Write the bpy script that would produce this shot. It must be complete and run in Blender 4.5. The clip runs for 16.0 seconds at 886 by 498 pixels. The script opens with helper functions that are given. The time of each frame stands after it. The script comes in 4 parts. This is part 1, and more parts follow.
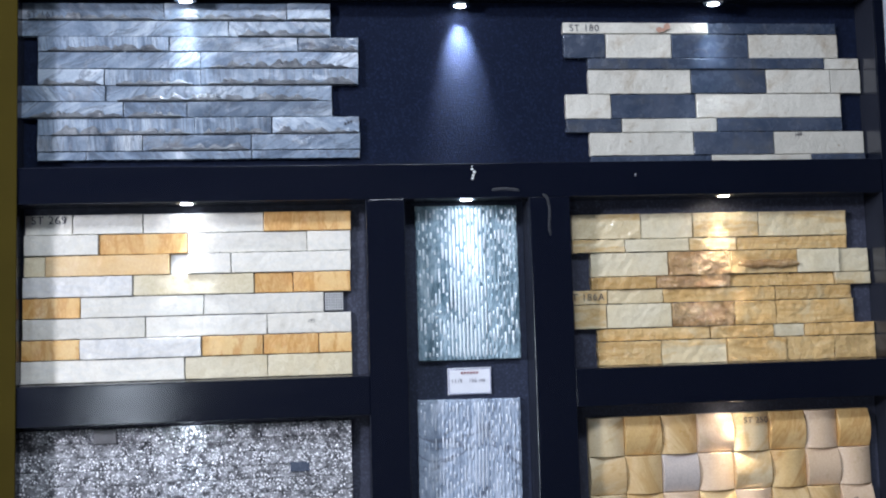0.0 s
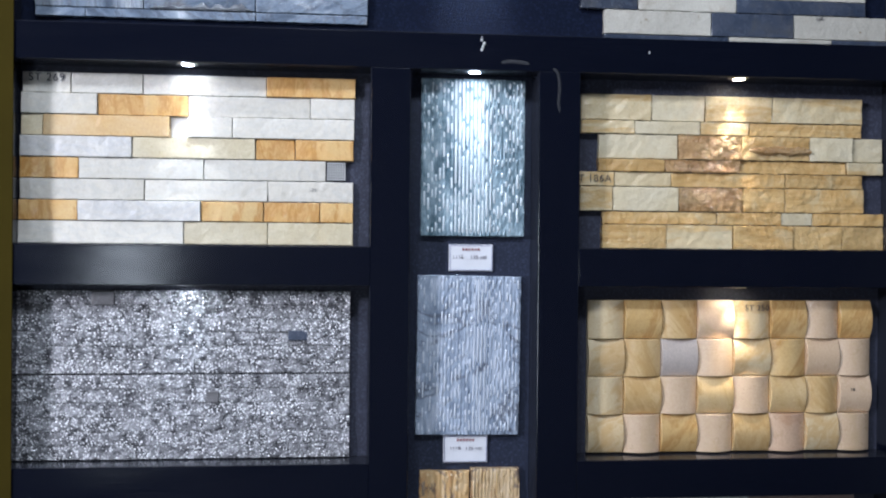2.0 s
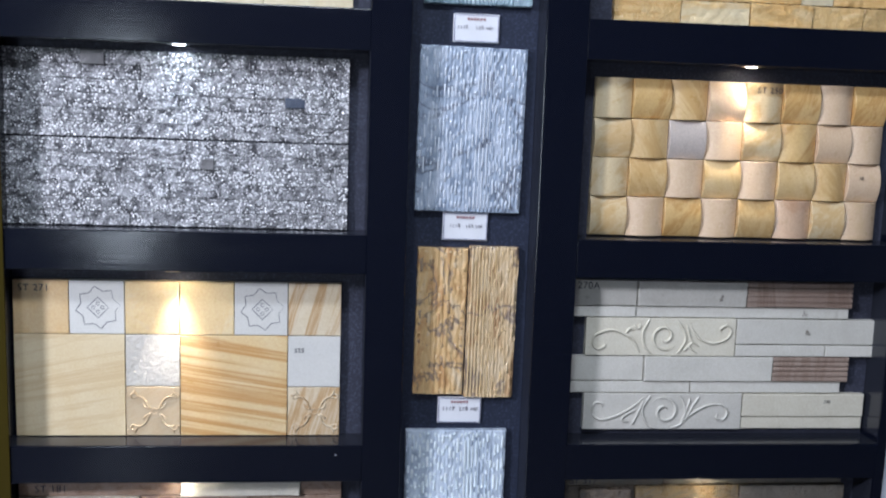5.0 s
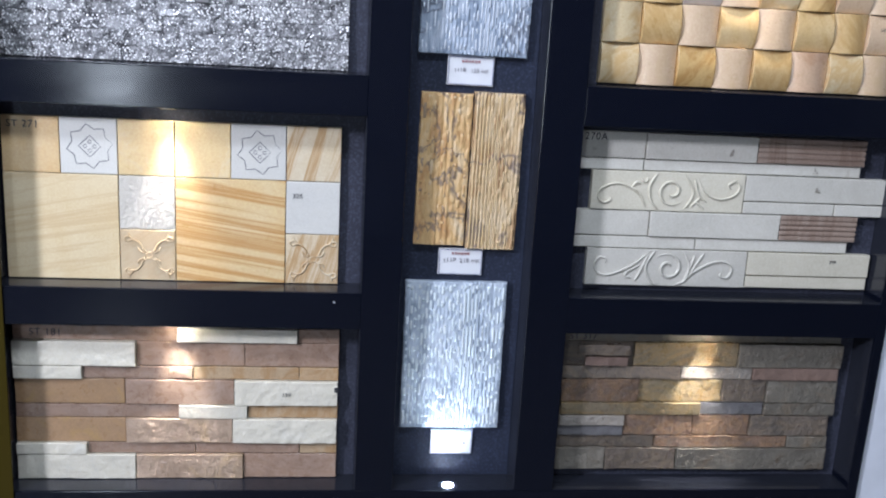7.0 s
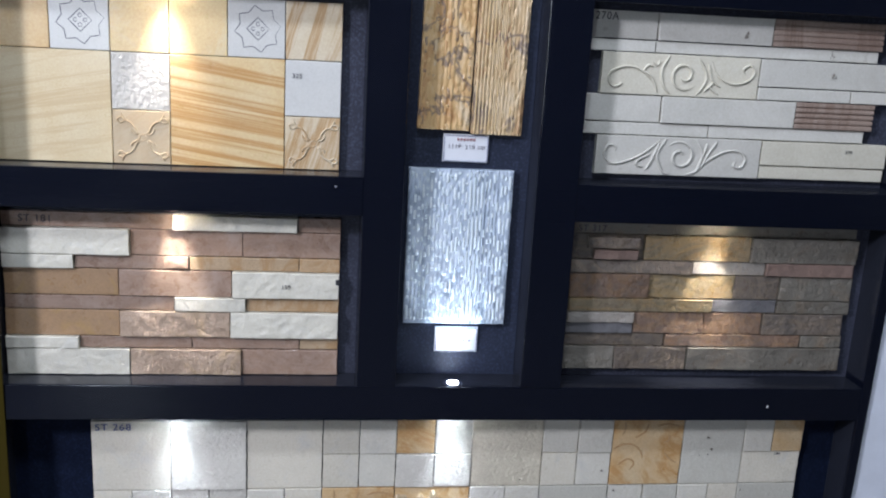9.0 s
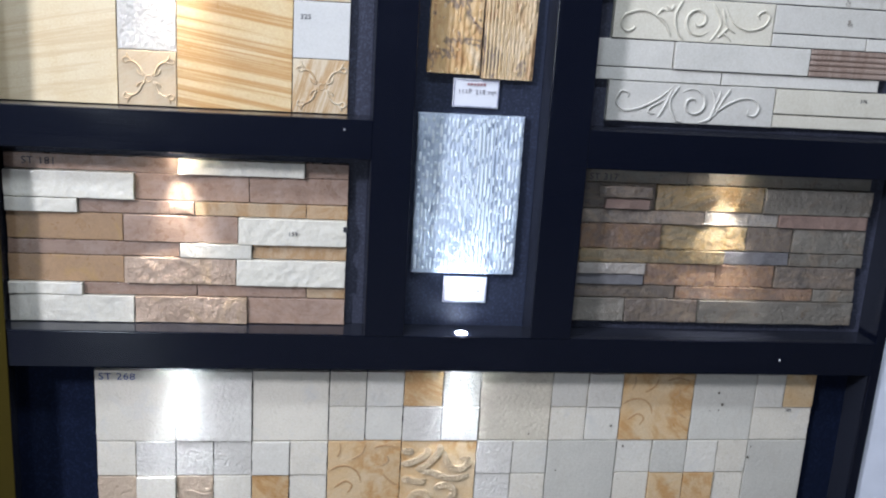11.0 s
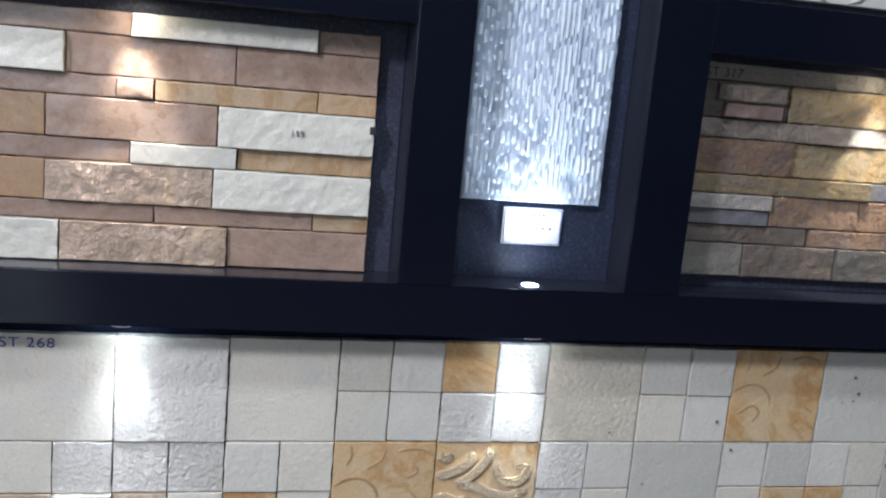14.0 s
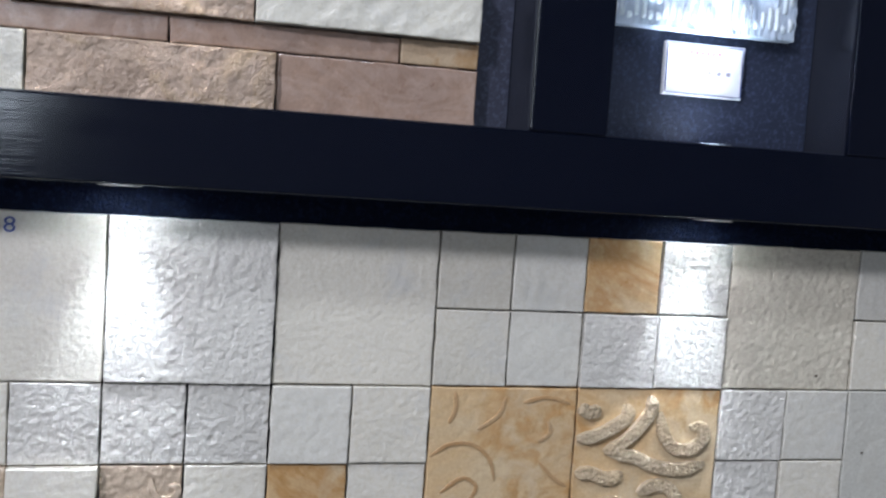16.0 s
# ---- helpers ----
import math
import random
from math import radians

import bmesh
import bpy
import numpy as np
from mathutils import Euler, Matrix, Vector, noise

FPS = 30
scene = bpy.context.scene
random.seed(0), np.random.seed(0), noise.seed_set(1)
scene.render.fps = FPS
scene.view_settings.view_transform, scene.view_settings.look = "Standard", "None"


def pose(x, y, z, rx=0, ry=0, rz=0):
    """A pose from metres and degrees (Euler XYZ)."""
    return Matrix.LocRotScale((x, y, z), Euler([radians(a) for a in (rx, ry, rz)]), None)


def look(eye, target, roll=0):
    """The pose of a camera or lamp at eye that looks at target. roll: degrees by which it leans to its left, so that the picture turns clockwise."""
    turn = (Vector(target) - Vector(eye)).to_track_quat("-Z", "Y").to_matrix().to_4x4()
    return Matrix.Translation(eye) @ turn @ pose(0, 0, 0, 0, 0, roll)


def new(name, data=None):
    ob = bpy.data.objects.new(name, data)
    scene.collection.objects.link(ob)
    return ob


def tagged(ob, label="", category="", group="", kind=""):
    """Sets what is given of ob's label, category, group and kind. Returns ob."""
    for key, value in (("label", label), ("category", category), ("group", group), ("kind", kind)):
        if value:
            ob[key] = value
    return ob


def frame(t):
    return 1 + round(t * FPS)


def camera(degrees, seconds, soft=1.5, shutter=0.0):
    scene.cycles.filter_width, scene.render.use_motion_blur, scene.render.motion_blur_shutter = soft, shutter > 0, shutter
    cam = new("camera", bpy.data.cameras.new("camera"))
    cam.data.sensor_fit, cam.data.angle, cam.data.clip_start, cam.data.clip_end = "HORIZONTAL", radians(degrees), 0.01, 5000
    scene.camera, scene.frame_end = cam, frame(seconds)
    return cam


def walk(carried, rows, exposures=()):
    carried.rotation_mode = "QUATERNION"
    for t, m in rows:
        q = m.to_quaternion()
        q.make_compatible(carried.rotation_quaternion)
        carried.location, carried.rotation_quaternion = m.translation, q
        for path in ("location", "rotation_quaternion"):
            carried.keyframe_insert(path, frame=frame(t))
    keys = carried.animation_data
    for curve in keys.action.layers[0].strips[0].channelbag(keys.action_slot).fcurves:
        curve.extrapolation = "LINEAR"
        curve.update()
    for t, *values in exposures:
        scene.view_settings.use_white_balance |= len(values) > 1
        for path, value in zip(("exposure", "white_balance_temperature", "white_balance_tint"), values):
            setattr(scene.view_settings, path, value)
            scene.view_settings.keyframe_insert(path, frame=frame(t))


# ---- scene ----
cam = camera(50.0, 16.0, soft=2.0, shutter=0.3)
PATH = [
    (0, (-0.233, -1.873, 1.834), (-0.032, 0.111, 1.984), -1.6),
    (0.5, (-0.226, -1.865, 1.817), (-0.034, 0.123, 1.928), -1.2),
    (1, (-0.226, -1.857, 1.794), (-0.036, 0.133, 1.863), -0.7),
    (1.5, (-0.222, -1.85, 1.772), (-0.038, 0.141, 1.801), -0.1),
    (2, (-0.232, -1.84, 1.741), (-0.038, 0.151, 1.729), 0.5),
    (2.5, (-0.23, -1.834, 1.714), (-0.035, 0.155, 1.66), 0.9),
    (3, (-0.228, -1.831, 1.683), (-0.036, 0.157, 1.586), 1.1),
    (3.5, (-0.228, -1.829, 1.658), (-0.035, 0.157, 1.52), 1.6),
    (4, (-0.23, -1.821, 1.623), (-0.036, 0.162, 1.443), 2.1),
    (4.5, (-0.235, -1.806, 1.591), (-0.032, 0.171, 1.368), 2.4),
    (5, (-0.236, -1.801, 1.547), (-0.029, 0.169, 1.271), 1.9),
    (5.2, (-0.233, -1.798, 1.533), (-0.029, 0.168, 1.23), 2.0),
    (7.3, (-0.253, -1.763, 1.393), (-0.023, 0.166, 0.917), 3.2),
    (7.5, (-0.255, -1.757, 1.363), (-0.021, 0.174, 0.895), 3.0),
    (8, (-0.253, -1.75, 1.312), (-0.02, 0.177, 0.83), 2.7),
    (8.5, (-0.26, -1.748, 1.273), (-0.018, 0.172, 0.771), 2.7),
    (9, (-0.262, -1.754, 1.231), (-0.015, 0.167, 0.734), 3.2),
    (9.5, (-0.258, -1.765, 1.198), (-0.028, 0.159, 0.702), 4.1),
    (10, (-0.265, -1.772, 1.154), (-0.03, 0.151, 0.655), 3.1),
    (10.2, (-0.269, -1.772, 1.15), (-0.029, 0.146, 0.637), 3.2),
    (12.5, (-0.307, -1.552, 1.032), (-0.016, 0.371, 0.564), 4.0),
    (13, (-0.351, -1.439, 0.972), (0.018, 0.474, 0.522), 4.9),
    (13.5, (-0.379, -1.352, 0.896), (0.034, 0.562, 0.488), 5.8),
    (14, (-0.399, -1.254, 0.801), (0.019, 0.665, 0.423), 5.2),
    (14.5, (-0.4, -1.127, 0.684), (-0.003, 0.806, 0.36), 3.6),
    (15, (-0.412, -1.021, 0.567), (-0.001, 0.927, 0.373), 2.8),
    (15.5, (-0.426, -0.938, 0.52), (0.013, 1.007, 0.358), 2.8),
    (16, (-0.452, -0.866, 0.469), (-0.007, 1.079, 0.318), 3.8),
]
walk(cam, [(t, look(eye, target, roll)) for t, eye, target, roll in PATH],
     exposures=[(0.0, 0.08, 6260, 11), (1.0, 0.08, 6260, 11), (2.5, -0.04, 6260, 11), (4.0, -0.04, 6260, 11), (5.0, 0.16, 6260, 11), (7.5, 0.30, 6260, 11), (9.0, 0.18, 6260, 11), (9.5, 0.28, 6260, 11), (10.0, 0.44, 6260, 11), (12.5, 0.48, 6260, 11), (13.5, 0.26, 6260, 11), (14.5, 0.20, 6260, 11), (16.0, 0.16, 6260, 11)])

# ---------------------------------------------------------------- light
FRONT, FACE, BACK = -0.055, 0.0, 0.014      # frame front, stone faces, niche back

world = bpy.data.worlds.new("room_air")
scene.world = world
world.use_nodes = True
world.node_tree.nodes["Background"].inputs[0].default_value = (0.55, 0.62, 0.75, 1)
world.node_tree.nodes["Background"].inputs[1].default_value = 0.02


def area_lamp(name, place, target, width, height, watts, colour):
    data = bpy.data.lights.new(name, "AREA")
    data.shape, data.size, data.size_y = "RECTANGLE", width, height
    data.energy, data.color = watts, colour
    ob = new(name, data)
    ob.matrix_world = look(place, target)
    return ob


area_lamp("shop_light", (-3.3, -2.8, 2.9), (0.0, 0.0, 1.2), 0.5, 0.5, 155, (0.85, 0.88, 1.0))
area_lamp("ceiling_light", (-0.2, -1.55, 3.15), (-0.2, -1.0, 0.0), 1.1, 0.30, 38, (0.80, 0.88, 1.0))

area_lamp("door_light", (-1.62, -4.42, 1.28), (-1.2, 0.0, 1.28), 0.26, 1.3, 17, (0.80, 0.90, 1.0))


def spot_lamp(name, place, target, watts, degrees, colour, blend=1.0, radius=0.012):
    data = bpy.data.lights.new(name, "SPOT")
    data.energy, data.spot_size, data.spot_blend = watts, radians(degrees), blend
    data.color, data.shadow_soft_size = colour, radius
    ob = new(name, data)
    ob.matrix_world = look(place, target)
    return ob


NEUTRAL = (1.0, 0.95, 0.87)
COOL, WARM = (0.73, 0.855, 1.0), (1.0, 0.90, 0.76)


# ---------------------------------------------------------------- materials
class Nodes:
    """A small wrapper that writes node materials."""

    def __init__(self, name):
        self.mat = bpy.data.materials.new(name)
        self.mat.use_nodes = True
        self.tree = self.mat.node_tree
        self.bsdf = self.tree.nodes["Principled BSDF"]
        self.where = None
        self.tilt = 0.0

    def add(self, kind, **values):
        node = self.tree.nodes.new(kind)
        for key, value in values.items():
            node.inputs[key.replace("_", " ")].default_value = value
        return node

    def link(self, a, b):
        self.tree.links.new(a, b)

    def coords(self, stretch=(1, 1, 1)):
        """Object coordinates, moved by a chance amount for each object."""
        if self.where is None:
            tex = self.add("ShaderNodeTexCoord")
            info = self.add("ShaderNodeObjectInfo")
            mul = self.add("ShaderNodeVectorMath")
            mul.operation = "MULTIPLY"
            comb = self.add("ShaderNodeCombineXYZ")
            for i in range(3):
                self.link(info.outputs["Random"], comb.inputs[i])
            self.link(comb.outputs[0], mul.inputs[0])
            mul.inputs[1].default_value = (37.0, 11.0, 23.0)
            plus = self.add("ShaderNodeVectorMath")
            self.link(tex.outputs["Object"], plus.inputs[0])
            self.link(mul.outputs[0], plus.inputs[1])
            self.where, self.info = plus.outputs[0], info
        source = self.where
        if self.tilt and stretch != (1, 1, 1):
            turn = self.add("ShaderNodeMapping")
            turn.inputs["Rotation"].default_value = (0, radians(self.tilt), 0)
            self.link(source, turn.inputs["Vector"])
            source = turn.outputs[0]
        scale = self.add("ShaderNodeMapping")
        scale.inputs["Scale"].default_value = stretch
        self.link(source, scale.inputs["Vector"])
        return scale.outputs[0]

    def noise(self, scale, detail=4.0, rough=0.55, distortion=0.0, stretch=(1, 1, 1)):
        n = self.add("ShaderNodeTexNoise", Scale=scale, Detail=detail, Roughness=rough, Distortion=distortion)
        self.link(self.coords(stretch), n.inputs["Vector"])
        return n.outputs["Fac"]

    def voronoi(self, scale, stretch=(1, 1, 1)):
        n = self.add("ShaderNodeTexVoronoi", Scale=scale)
        self.link(self.coords(stretch), n.inputs["Vector"])
        return n

    def ramp(self, fac, stops):
        r = self.add("ShaderNodeValToRGB")
        els = r.color_ramp.elements
        while len(els) < len(stops):
            els.new(0.5)
        for e, (p, c) in zip(els, stops):
            e.position = p
            e.color = (*c, 1) if isinstance(c, tuple) else (c, c, c, 1)
        self.link(fac, r.inputs[0])
        return r.outputs[0]

    def mix(self, fac, a, b, mode="MIX"):
        m = self.add("ShaderNodeMix")
        m.data_type, m.blend_type = "RGBA", mode
        for socket, value in ((0, fac), (6, a), (7, b)):
            if isinstance(value, (int, float)):
                m.inputs[socket].default_value = value
            elif isinstance(value, tuple):
                m.inputs[socket].default_value = (*value, 1)
            else:
                self.link(value, m.inputs[socket])
        return m.outputs[2]

    def bump(self, height, strength, distance):
        b = self.add("ShaderNodeBump", Strength=strength, Distance=distance)
        self.link(height, b.inputs["Height"])
        last = self.bsdf.inputs["Normal"]
        if last.links:
            self.link(last.links[0].from_socket, b.inputs["Normal"])
        self.link(b.outputs[0], last)
        self.link(b.outputs[0], self.bsdf.inputs["Coat Normal"])

    def colour(self, socket):
        self.link(socket, self.bsdf.inputs["Base Color"])

    def vary(self, socket, amount):
        """Each piece a little lighter or darker."""
        self.coords()
        hsv = self.add("ShaderNodeHueSaturation")
        span = self.add("ShaderNodeMapRange")
        self.link(self.info.outputs["Random"], span.inputs[0])
        span.inputs[3].default_value, span.inputs[4].default_value = 1 - amount, 1 + amount
        self.link(span.outputs[0], hsv.inputs["Value"])
        self.link(socket, hsv.inputs["Color"])
        return hsv.outputs[0]


def stone(name, base, second, rough=0.45, relief=0.5, grain=90.0, cloud=9.0, vein=None, spots=None,
          stretch=(1, 1, 1), amount=0.08, streak=None, coarse=28.0, tilt=0.0, hammer=0.0, blotch=None, coat=None):
    """Natural stone: clouds of two colours, fine grain, veins or streaks, and a split or brushed relief."""
    n = Nodes(name)
    n.tilt = tilt
    col = n.ramp(n.noise(cloud, 5, 0.6, 0.6, stretch), [(0.36, base), (0.66, second)])
    fine = n.noise(grain * 3, 3, 0.7)
    col = n.mix(0.35, col, n.ramp(fine, [(0.3, 0.32), (0.7, 0.68)]), "OVERLAY")
    if vein:
        v = n.noise(7.0, 6, 0.62, 2.2, (1, 1, 2.2))
        col = n.mix(n.ramp(v, [(0.44, 0.0), (0.5, 0.34), (0.57, 0.0)]), col, vein)
    if streak:
        colour, stretched = streak
        s = n.noise(9.0, 6, 0.66, 0.5, stretched)
        col = n.mix(n.ramp(s, [(0.47, 0.0), (0.545, 0.85), (0.59, 0.2), (0.65, 0.8)]), col, colour)
    if blotch:
        b = n.noise(13.0, 6, 0.68, 0.9)
        col = n.mix(n.ramp(b, [(0.53, 0.0), (0.68, 0.65)]), col, blotch)
    if spots:
        sp = n.noise(46.0, 2, 0.5)
        col = n.mix(n.ramp(sp, [(0.70, 0.0), (0.76, 0.85)]), col, spots)
    n.colour(n.vary(col, amount))
    r = n.noise(grain * 0.7, 3)
    rr = n.ramp(r, [(0.3, max(0.05, rough - 0.13)), (0.7, min(1.0, rough + 0.13))])
    n.link(rr, n.bsdf.inputs["Roughness"])
    n.bsdf.inputs["Coat Weight"].default_value = coat if coat is not None else 0.3 if relief > 0.25 else 0.12
    n.bsdf.inputs["Coat Roughness"].default_value = 0.14
    n.bump(n.noise(coarse, 6, 0.62, 0.1), min(1.0, relief), (0.006 if relief < 0.45 else 0.012) * relief)
    if hammer:
        n.bump(n.noise(hammer, 5, 0.7, 0.0), 0.9, 0.9 / hammer)
        n.bump(n.voronoi(hammer * 0.9).outputs["Distance"], 0.7, 0.6 / hammer)
    n.bump(n.noise(grain * 2.2, 3, 0.6), min(1.0, 0.5 * relief + 0.08), 0.0012)
    return n.mat


M = {}
M["white"] = stone("white_quartzite", (0.70, 0.655, 0.56), (0.635, 0.60, 0.525), 0.32, 0.40, coarse=34, vein=(0.50, 0.50, 0.47), blotch=(0.57, 0.53, 0.44))
M["ice"] = stone("bluish_white_quartzite", (0.68, 0.648, 0.59), (0.62, 0.595, 0.55), 0.26, 0.5, coarse=34, vein=(0.47, 0.49, 0.52))
M["yellow"] = stone("pale_yellow_quartzite", (0.66, 0.585, 0.42), (0.62, 0.53, 0.345), 0.32, 0.45, coarse=60, blotch=(0.64, 0.52, 0.31))
M["orange"] = stone("orange_quartzite", (0.66, 0.37, 0.12), (0.68, 0.47, 0.21), 0.40, 0.35, streak=((0.50, 0.24, 0.06), (3.0, 1, 1.0)))
M["peach"] = stone("peach_quartzite", (0.68, 0.50, 0.28), (0.66, 0.42, 0.18), 0.40, 0.3)
M["cream"] = stone("cream_sandstone", (0.56, 0.53, 0.455), (0.48, 0.455, 0.39), 0.40, 0.5, coarse=70, spots=(0.30, 0.24, 0.16), amount=0.10, blotch=(0.31, 0.24, 0.16))
M["slate"] = stone("dark_blue_slate", (0.030, 0.043, 0.070), (0.062, 0.075, 0.105), 0.24, 0.35, cloud=14, amount=0.15, blotch=(0.085, 0.085, 0.085))
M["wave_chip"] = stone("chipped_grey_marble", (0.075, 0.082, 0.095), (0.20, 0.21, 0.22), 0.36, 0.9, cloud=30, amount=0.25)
M["tan"] = stone("tan_sandstone", (0.66, 0.46, 0.21), (0.62, 0.40, 0.16), 0.24, 0.6, coarse=80, streak=((0.54, 0.32, 0.11), (0.22, 1, 2.0)), amount=0.13, blotch=(0.62, 0.50, 0.29), coat=0.5)
M["sand"] = stone("pale_sandstone", (0.70, 0.58, 0.36), (0.64, 0.51, 0.30), 0.30, 0.45, coarse=70, streak=((0.58, 0.37, 0.14), (0.25, 1, 1.8)), blotch=(0.60, 0.55, 0.40))
M["rust"] = stone("rust_sandstone", (0.58, 0.39, 0.19), (0.52, 0.32, 0.145), 0.20, 0.95, coarse=100, streak=((0.36, 0.19, 0.07), (0.4, 1, 1.2)), coat=0.7)
M["basket_a"] = stone("honed_yellow_sandstone", (0.67, 0.49, 0.255), (0.62, 0.43, 0.20), 0.36, 0.06, stretch=(3, 1, 0.6), streak=((0.52, 0.32, 0.12), (1.4, 1, 0.5)), tilt=20)
M["basket_b"] = stone("honed_pink_sandstone", (0.66, 0.49, 0.335), (0.62, 0.445, 0.285), 0.36, 0.06, stretch=(2, 1, 0.8), blotch=(0.56, 0.40, 0.22))
M["basket_c"] = stone("honed_golden_sandstone", (0.65, 0.45, 0.205), (0.58, 0.37, 0.14), 0.36, 0.06, stretch=(3, 1, 0.8), streak=((0.46, 0.25, 0.08), (1.8, 1, 0.5)), tilt=-28)
M["basket_d"] = stone("honed_lilac_sandstone", (0.48, 0.42, 0.38), (0.45, 0.39, 0.345), 0.36, 0.06, blotch=(0.50, 0.40, 0.30))
M["basket_e"] = stone("honed_pale_sandstone", (0.69, 0.56, 0.35), (0.65, 0.50, 0.285), 0.36, 0.06, stretch=(2, 1, 0.5), streak=((0.57, 0.37, 0.16), (0.7, 1, 1.6)), tilt=25)
M["basket_f"] = stone("honed_clay_sandstone", (0.55, 0.36, 0.24), (0.58, 0.42, 0.28), 0.36, 0.06, blotch=(0.44, 0.24, 0.13))
M["plain_yellow"] = stone("yellow_sandstone", (0.70, 0.54, 0.29), (0.68, 0.50, 0.26), 0.38, 0.12, blotch=(0.70, 0.60, 0.42))
M["butter"] = stone("buff_sandstone", (0.72, 0.595, 0.385), (0.68, 0.535, 0.315), 0.40, 0.10, streak=((0.61, 0.45, 0.25), (0.16, 1, 3.0)), tilt=12)
M["grain"] = stone("orange_veined_sandstone", (0.69, 0.54, 0.31), (0.66, 0.475, 0.235), 0.40, 0.15, streak=((0.47, 0.22, 0.055), (0.07, 1, 4.2)), tilt=-9)
M["grain_up"] = stone("upright_veined_sandstone", (0.70, 0.60, 0.44), (0.66, 0.54, 0.36), 0.42, 0.15, streak=((0.44, 0.24, 0.08), (2.8, 1, 0.16)), tilt=-16)
M["tan_tile"] = stone("tan_carved_sandstone", (0.60, 0.44, 0.26), (0.54, 0.40, 0.25), 0.42, 0.2, streak=((0.62, 0.50, 0.33), (0.5, 1, 1.5)), tilt=40)
M["chalk"] = stone("white_sandstone", (0.66, 0.645, 0.60), (0.61, 0.60, 0.565), 0.55, 0.12, grain=140)
M["rough_white"] = stone("bush_hammered_white_stone", (0.665, 0.625, 0.545), (0.61, 0.572, 0.50), 0.22, 0.5, coarse=150, grain=120, coat=0.6)
M["ivory"] = stone("ivory_limestone", (0.645, 0.618, 0.55), (0.58, 0.558, 0.495), 0.45, 0.16, coarse=60, spots=(0.48, 0.45, 0.39), blotch=(0.54, 0.51, 0.45))
M["ivory_warm"] = stone("warm_ivory_limestone", (0.64, 0.60, 0.49), (0.59, 0.55, 0.445), 0.5, 0.12)
M["rib_brown"] = stone("brown_ribbed_sandstone", (0.34, 0.25, 0.20), (0.42, 0.33, 0.27), 0.5, 0.2, streak=((0.25, 0.17, 0.13), (2.0, 1, 0.4)))
M["mauve"] = stone("mauve_sandstone", (0.335, 0.222, 0.158), (0.262, 0.172, 0.124), 0.32, 0.30, coarse=60, vein=(0.42, 0.31, 0.25), amount=0.14, blotch=(0.40, 0.30, 0.24))
M["mauve_split"] = stone("split_mauve_sandstone", (0.475, 0.35, 0.255), (0.385, 0.275, 0.195), 0.36, 0.7, coarse=95, vein=(0.5, 0.38, 0.28), blotch=(0.46, 0.32, 0.17), coat=0.2)
M["ochre_brown"] = stone("ochre_brown_sandstone", (0.375, 0.232, 0.122), (0.31, 0.197, 0.113), 0.36, 0.3, blotch=(0.40, 0.25, 0.07))
M["biscuit"] = stone("biscuit_sandstone", (0.47, 0.345, 0.22), (0.40, 0.285, 0.175), 0.40, 0.35, streak=((0.36, 0.21, 0.09), (1.6, 1, 0.8)))
M["split_white"] = stone("split_white_sandstone", (0.72, 0.675, 0.56), (0.66, 0.62, 0.52), 0.38, 0.5, coarse=70, blotch=(0.58, 0.56, 0.50), coat=0.15)
M["multi_dark"] = stone("dark_split_slate", (0.132, 0.109, 0.088), (0.186, 0.149, 0.119), 0.34, 0.6, coarse=110, vein=(0.30, 0.22, 0.14), amount=0.2, blotch=(0.095, 0.085, 0.075), coat=0.35)
M["multi_rust"] = stone("rusty_split_slate", (0.235, 0.150, 0.100), (0.168, 0.112, 0.082), 0.30, 0.6, coarse=110, vein=(0.34, 0.20, 0.08), amount=0.2, blotch=(0.10, 0.085, 0.075), coat=0.35)
M["multi_gold"] = stone("golden_split_slate", (0.235, 0.182, 0.105), (0.178, 0.142, 0.095), 0.30, 0.6, coarse=110, vein=(0.38, 0.23, 0.07), amount=0.15, blotch=(0.30, 0.17, 0.06), coat=0.35)
M["multi_grey"] = stone("grey_split_slate", (0.192, 0.172, 0.140), (0.148, 0.134, 0.110), 0.36, 0.6, coarse=110, amount=0.15, blotch=(0.20, 0.145, 0.095), coat=0.35)
M["multi_light"] = stone("pale_split_slate", (0.35, 0.31, 0.265), (0.27, 0.245, 0.215), 0.36, 0.6, coarse=110, blotch=(0.30, 0.21, 0.14), coat=0.35)
M["multi_blue"] = stone("blue_split_slate", (0.150, 0.145, 0.148), (0.125, 0.120, 0.122), 0.36, 0.6)
M["multi_maroon"] = stone("maroon_split_slate", (0.225, 0.150, 0.120), (0.175, 0.122, 0.10), 0.42, 0.6)
M["panel_white"] = stone("off_white_stone", (0.68, 0.622, 0.51), (0.62, 0.57, 0.47), 0.36, 0.38, coarse=170, spots=None, blotch=(0.58, 0.555, 0.50), amount=0.07)
M["panel_cool"] = stone("bluish_white_stone", (0.67, 0.628, 0.535), (0.615, 0.578, 0.495), 0.40, 0.3, coarse=170, blotch=(0.57, 0.55, 0.49), amount=0.04)
M["panel_cream"] = stone("cream_tooled_stone", (0.60, 0.535, 0.415), (0.54, 0.485, 0.38), 0.34, 0.4, coarse=150)
M["panel_spot"] = stone("spotted_white_stone", (0.58, 0.55, 0.47), (0.53, 0.505, 0.435), 0.42, 0.3, coarse=110, blotch=(0.52, 0.48, 0.40))
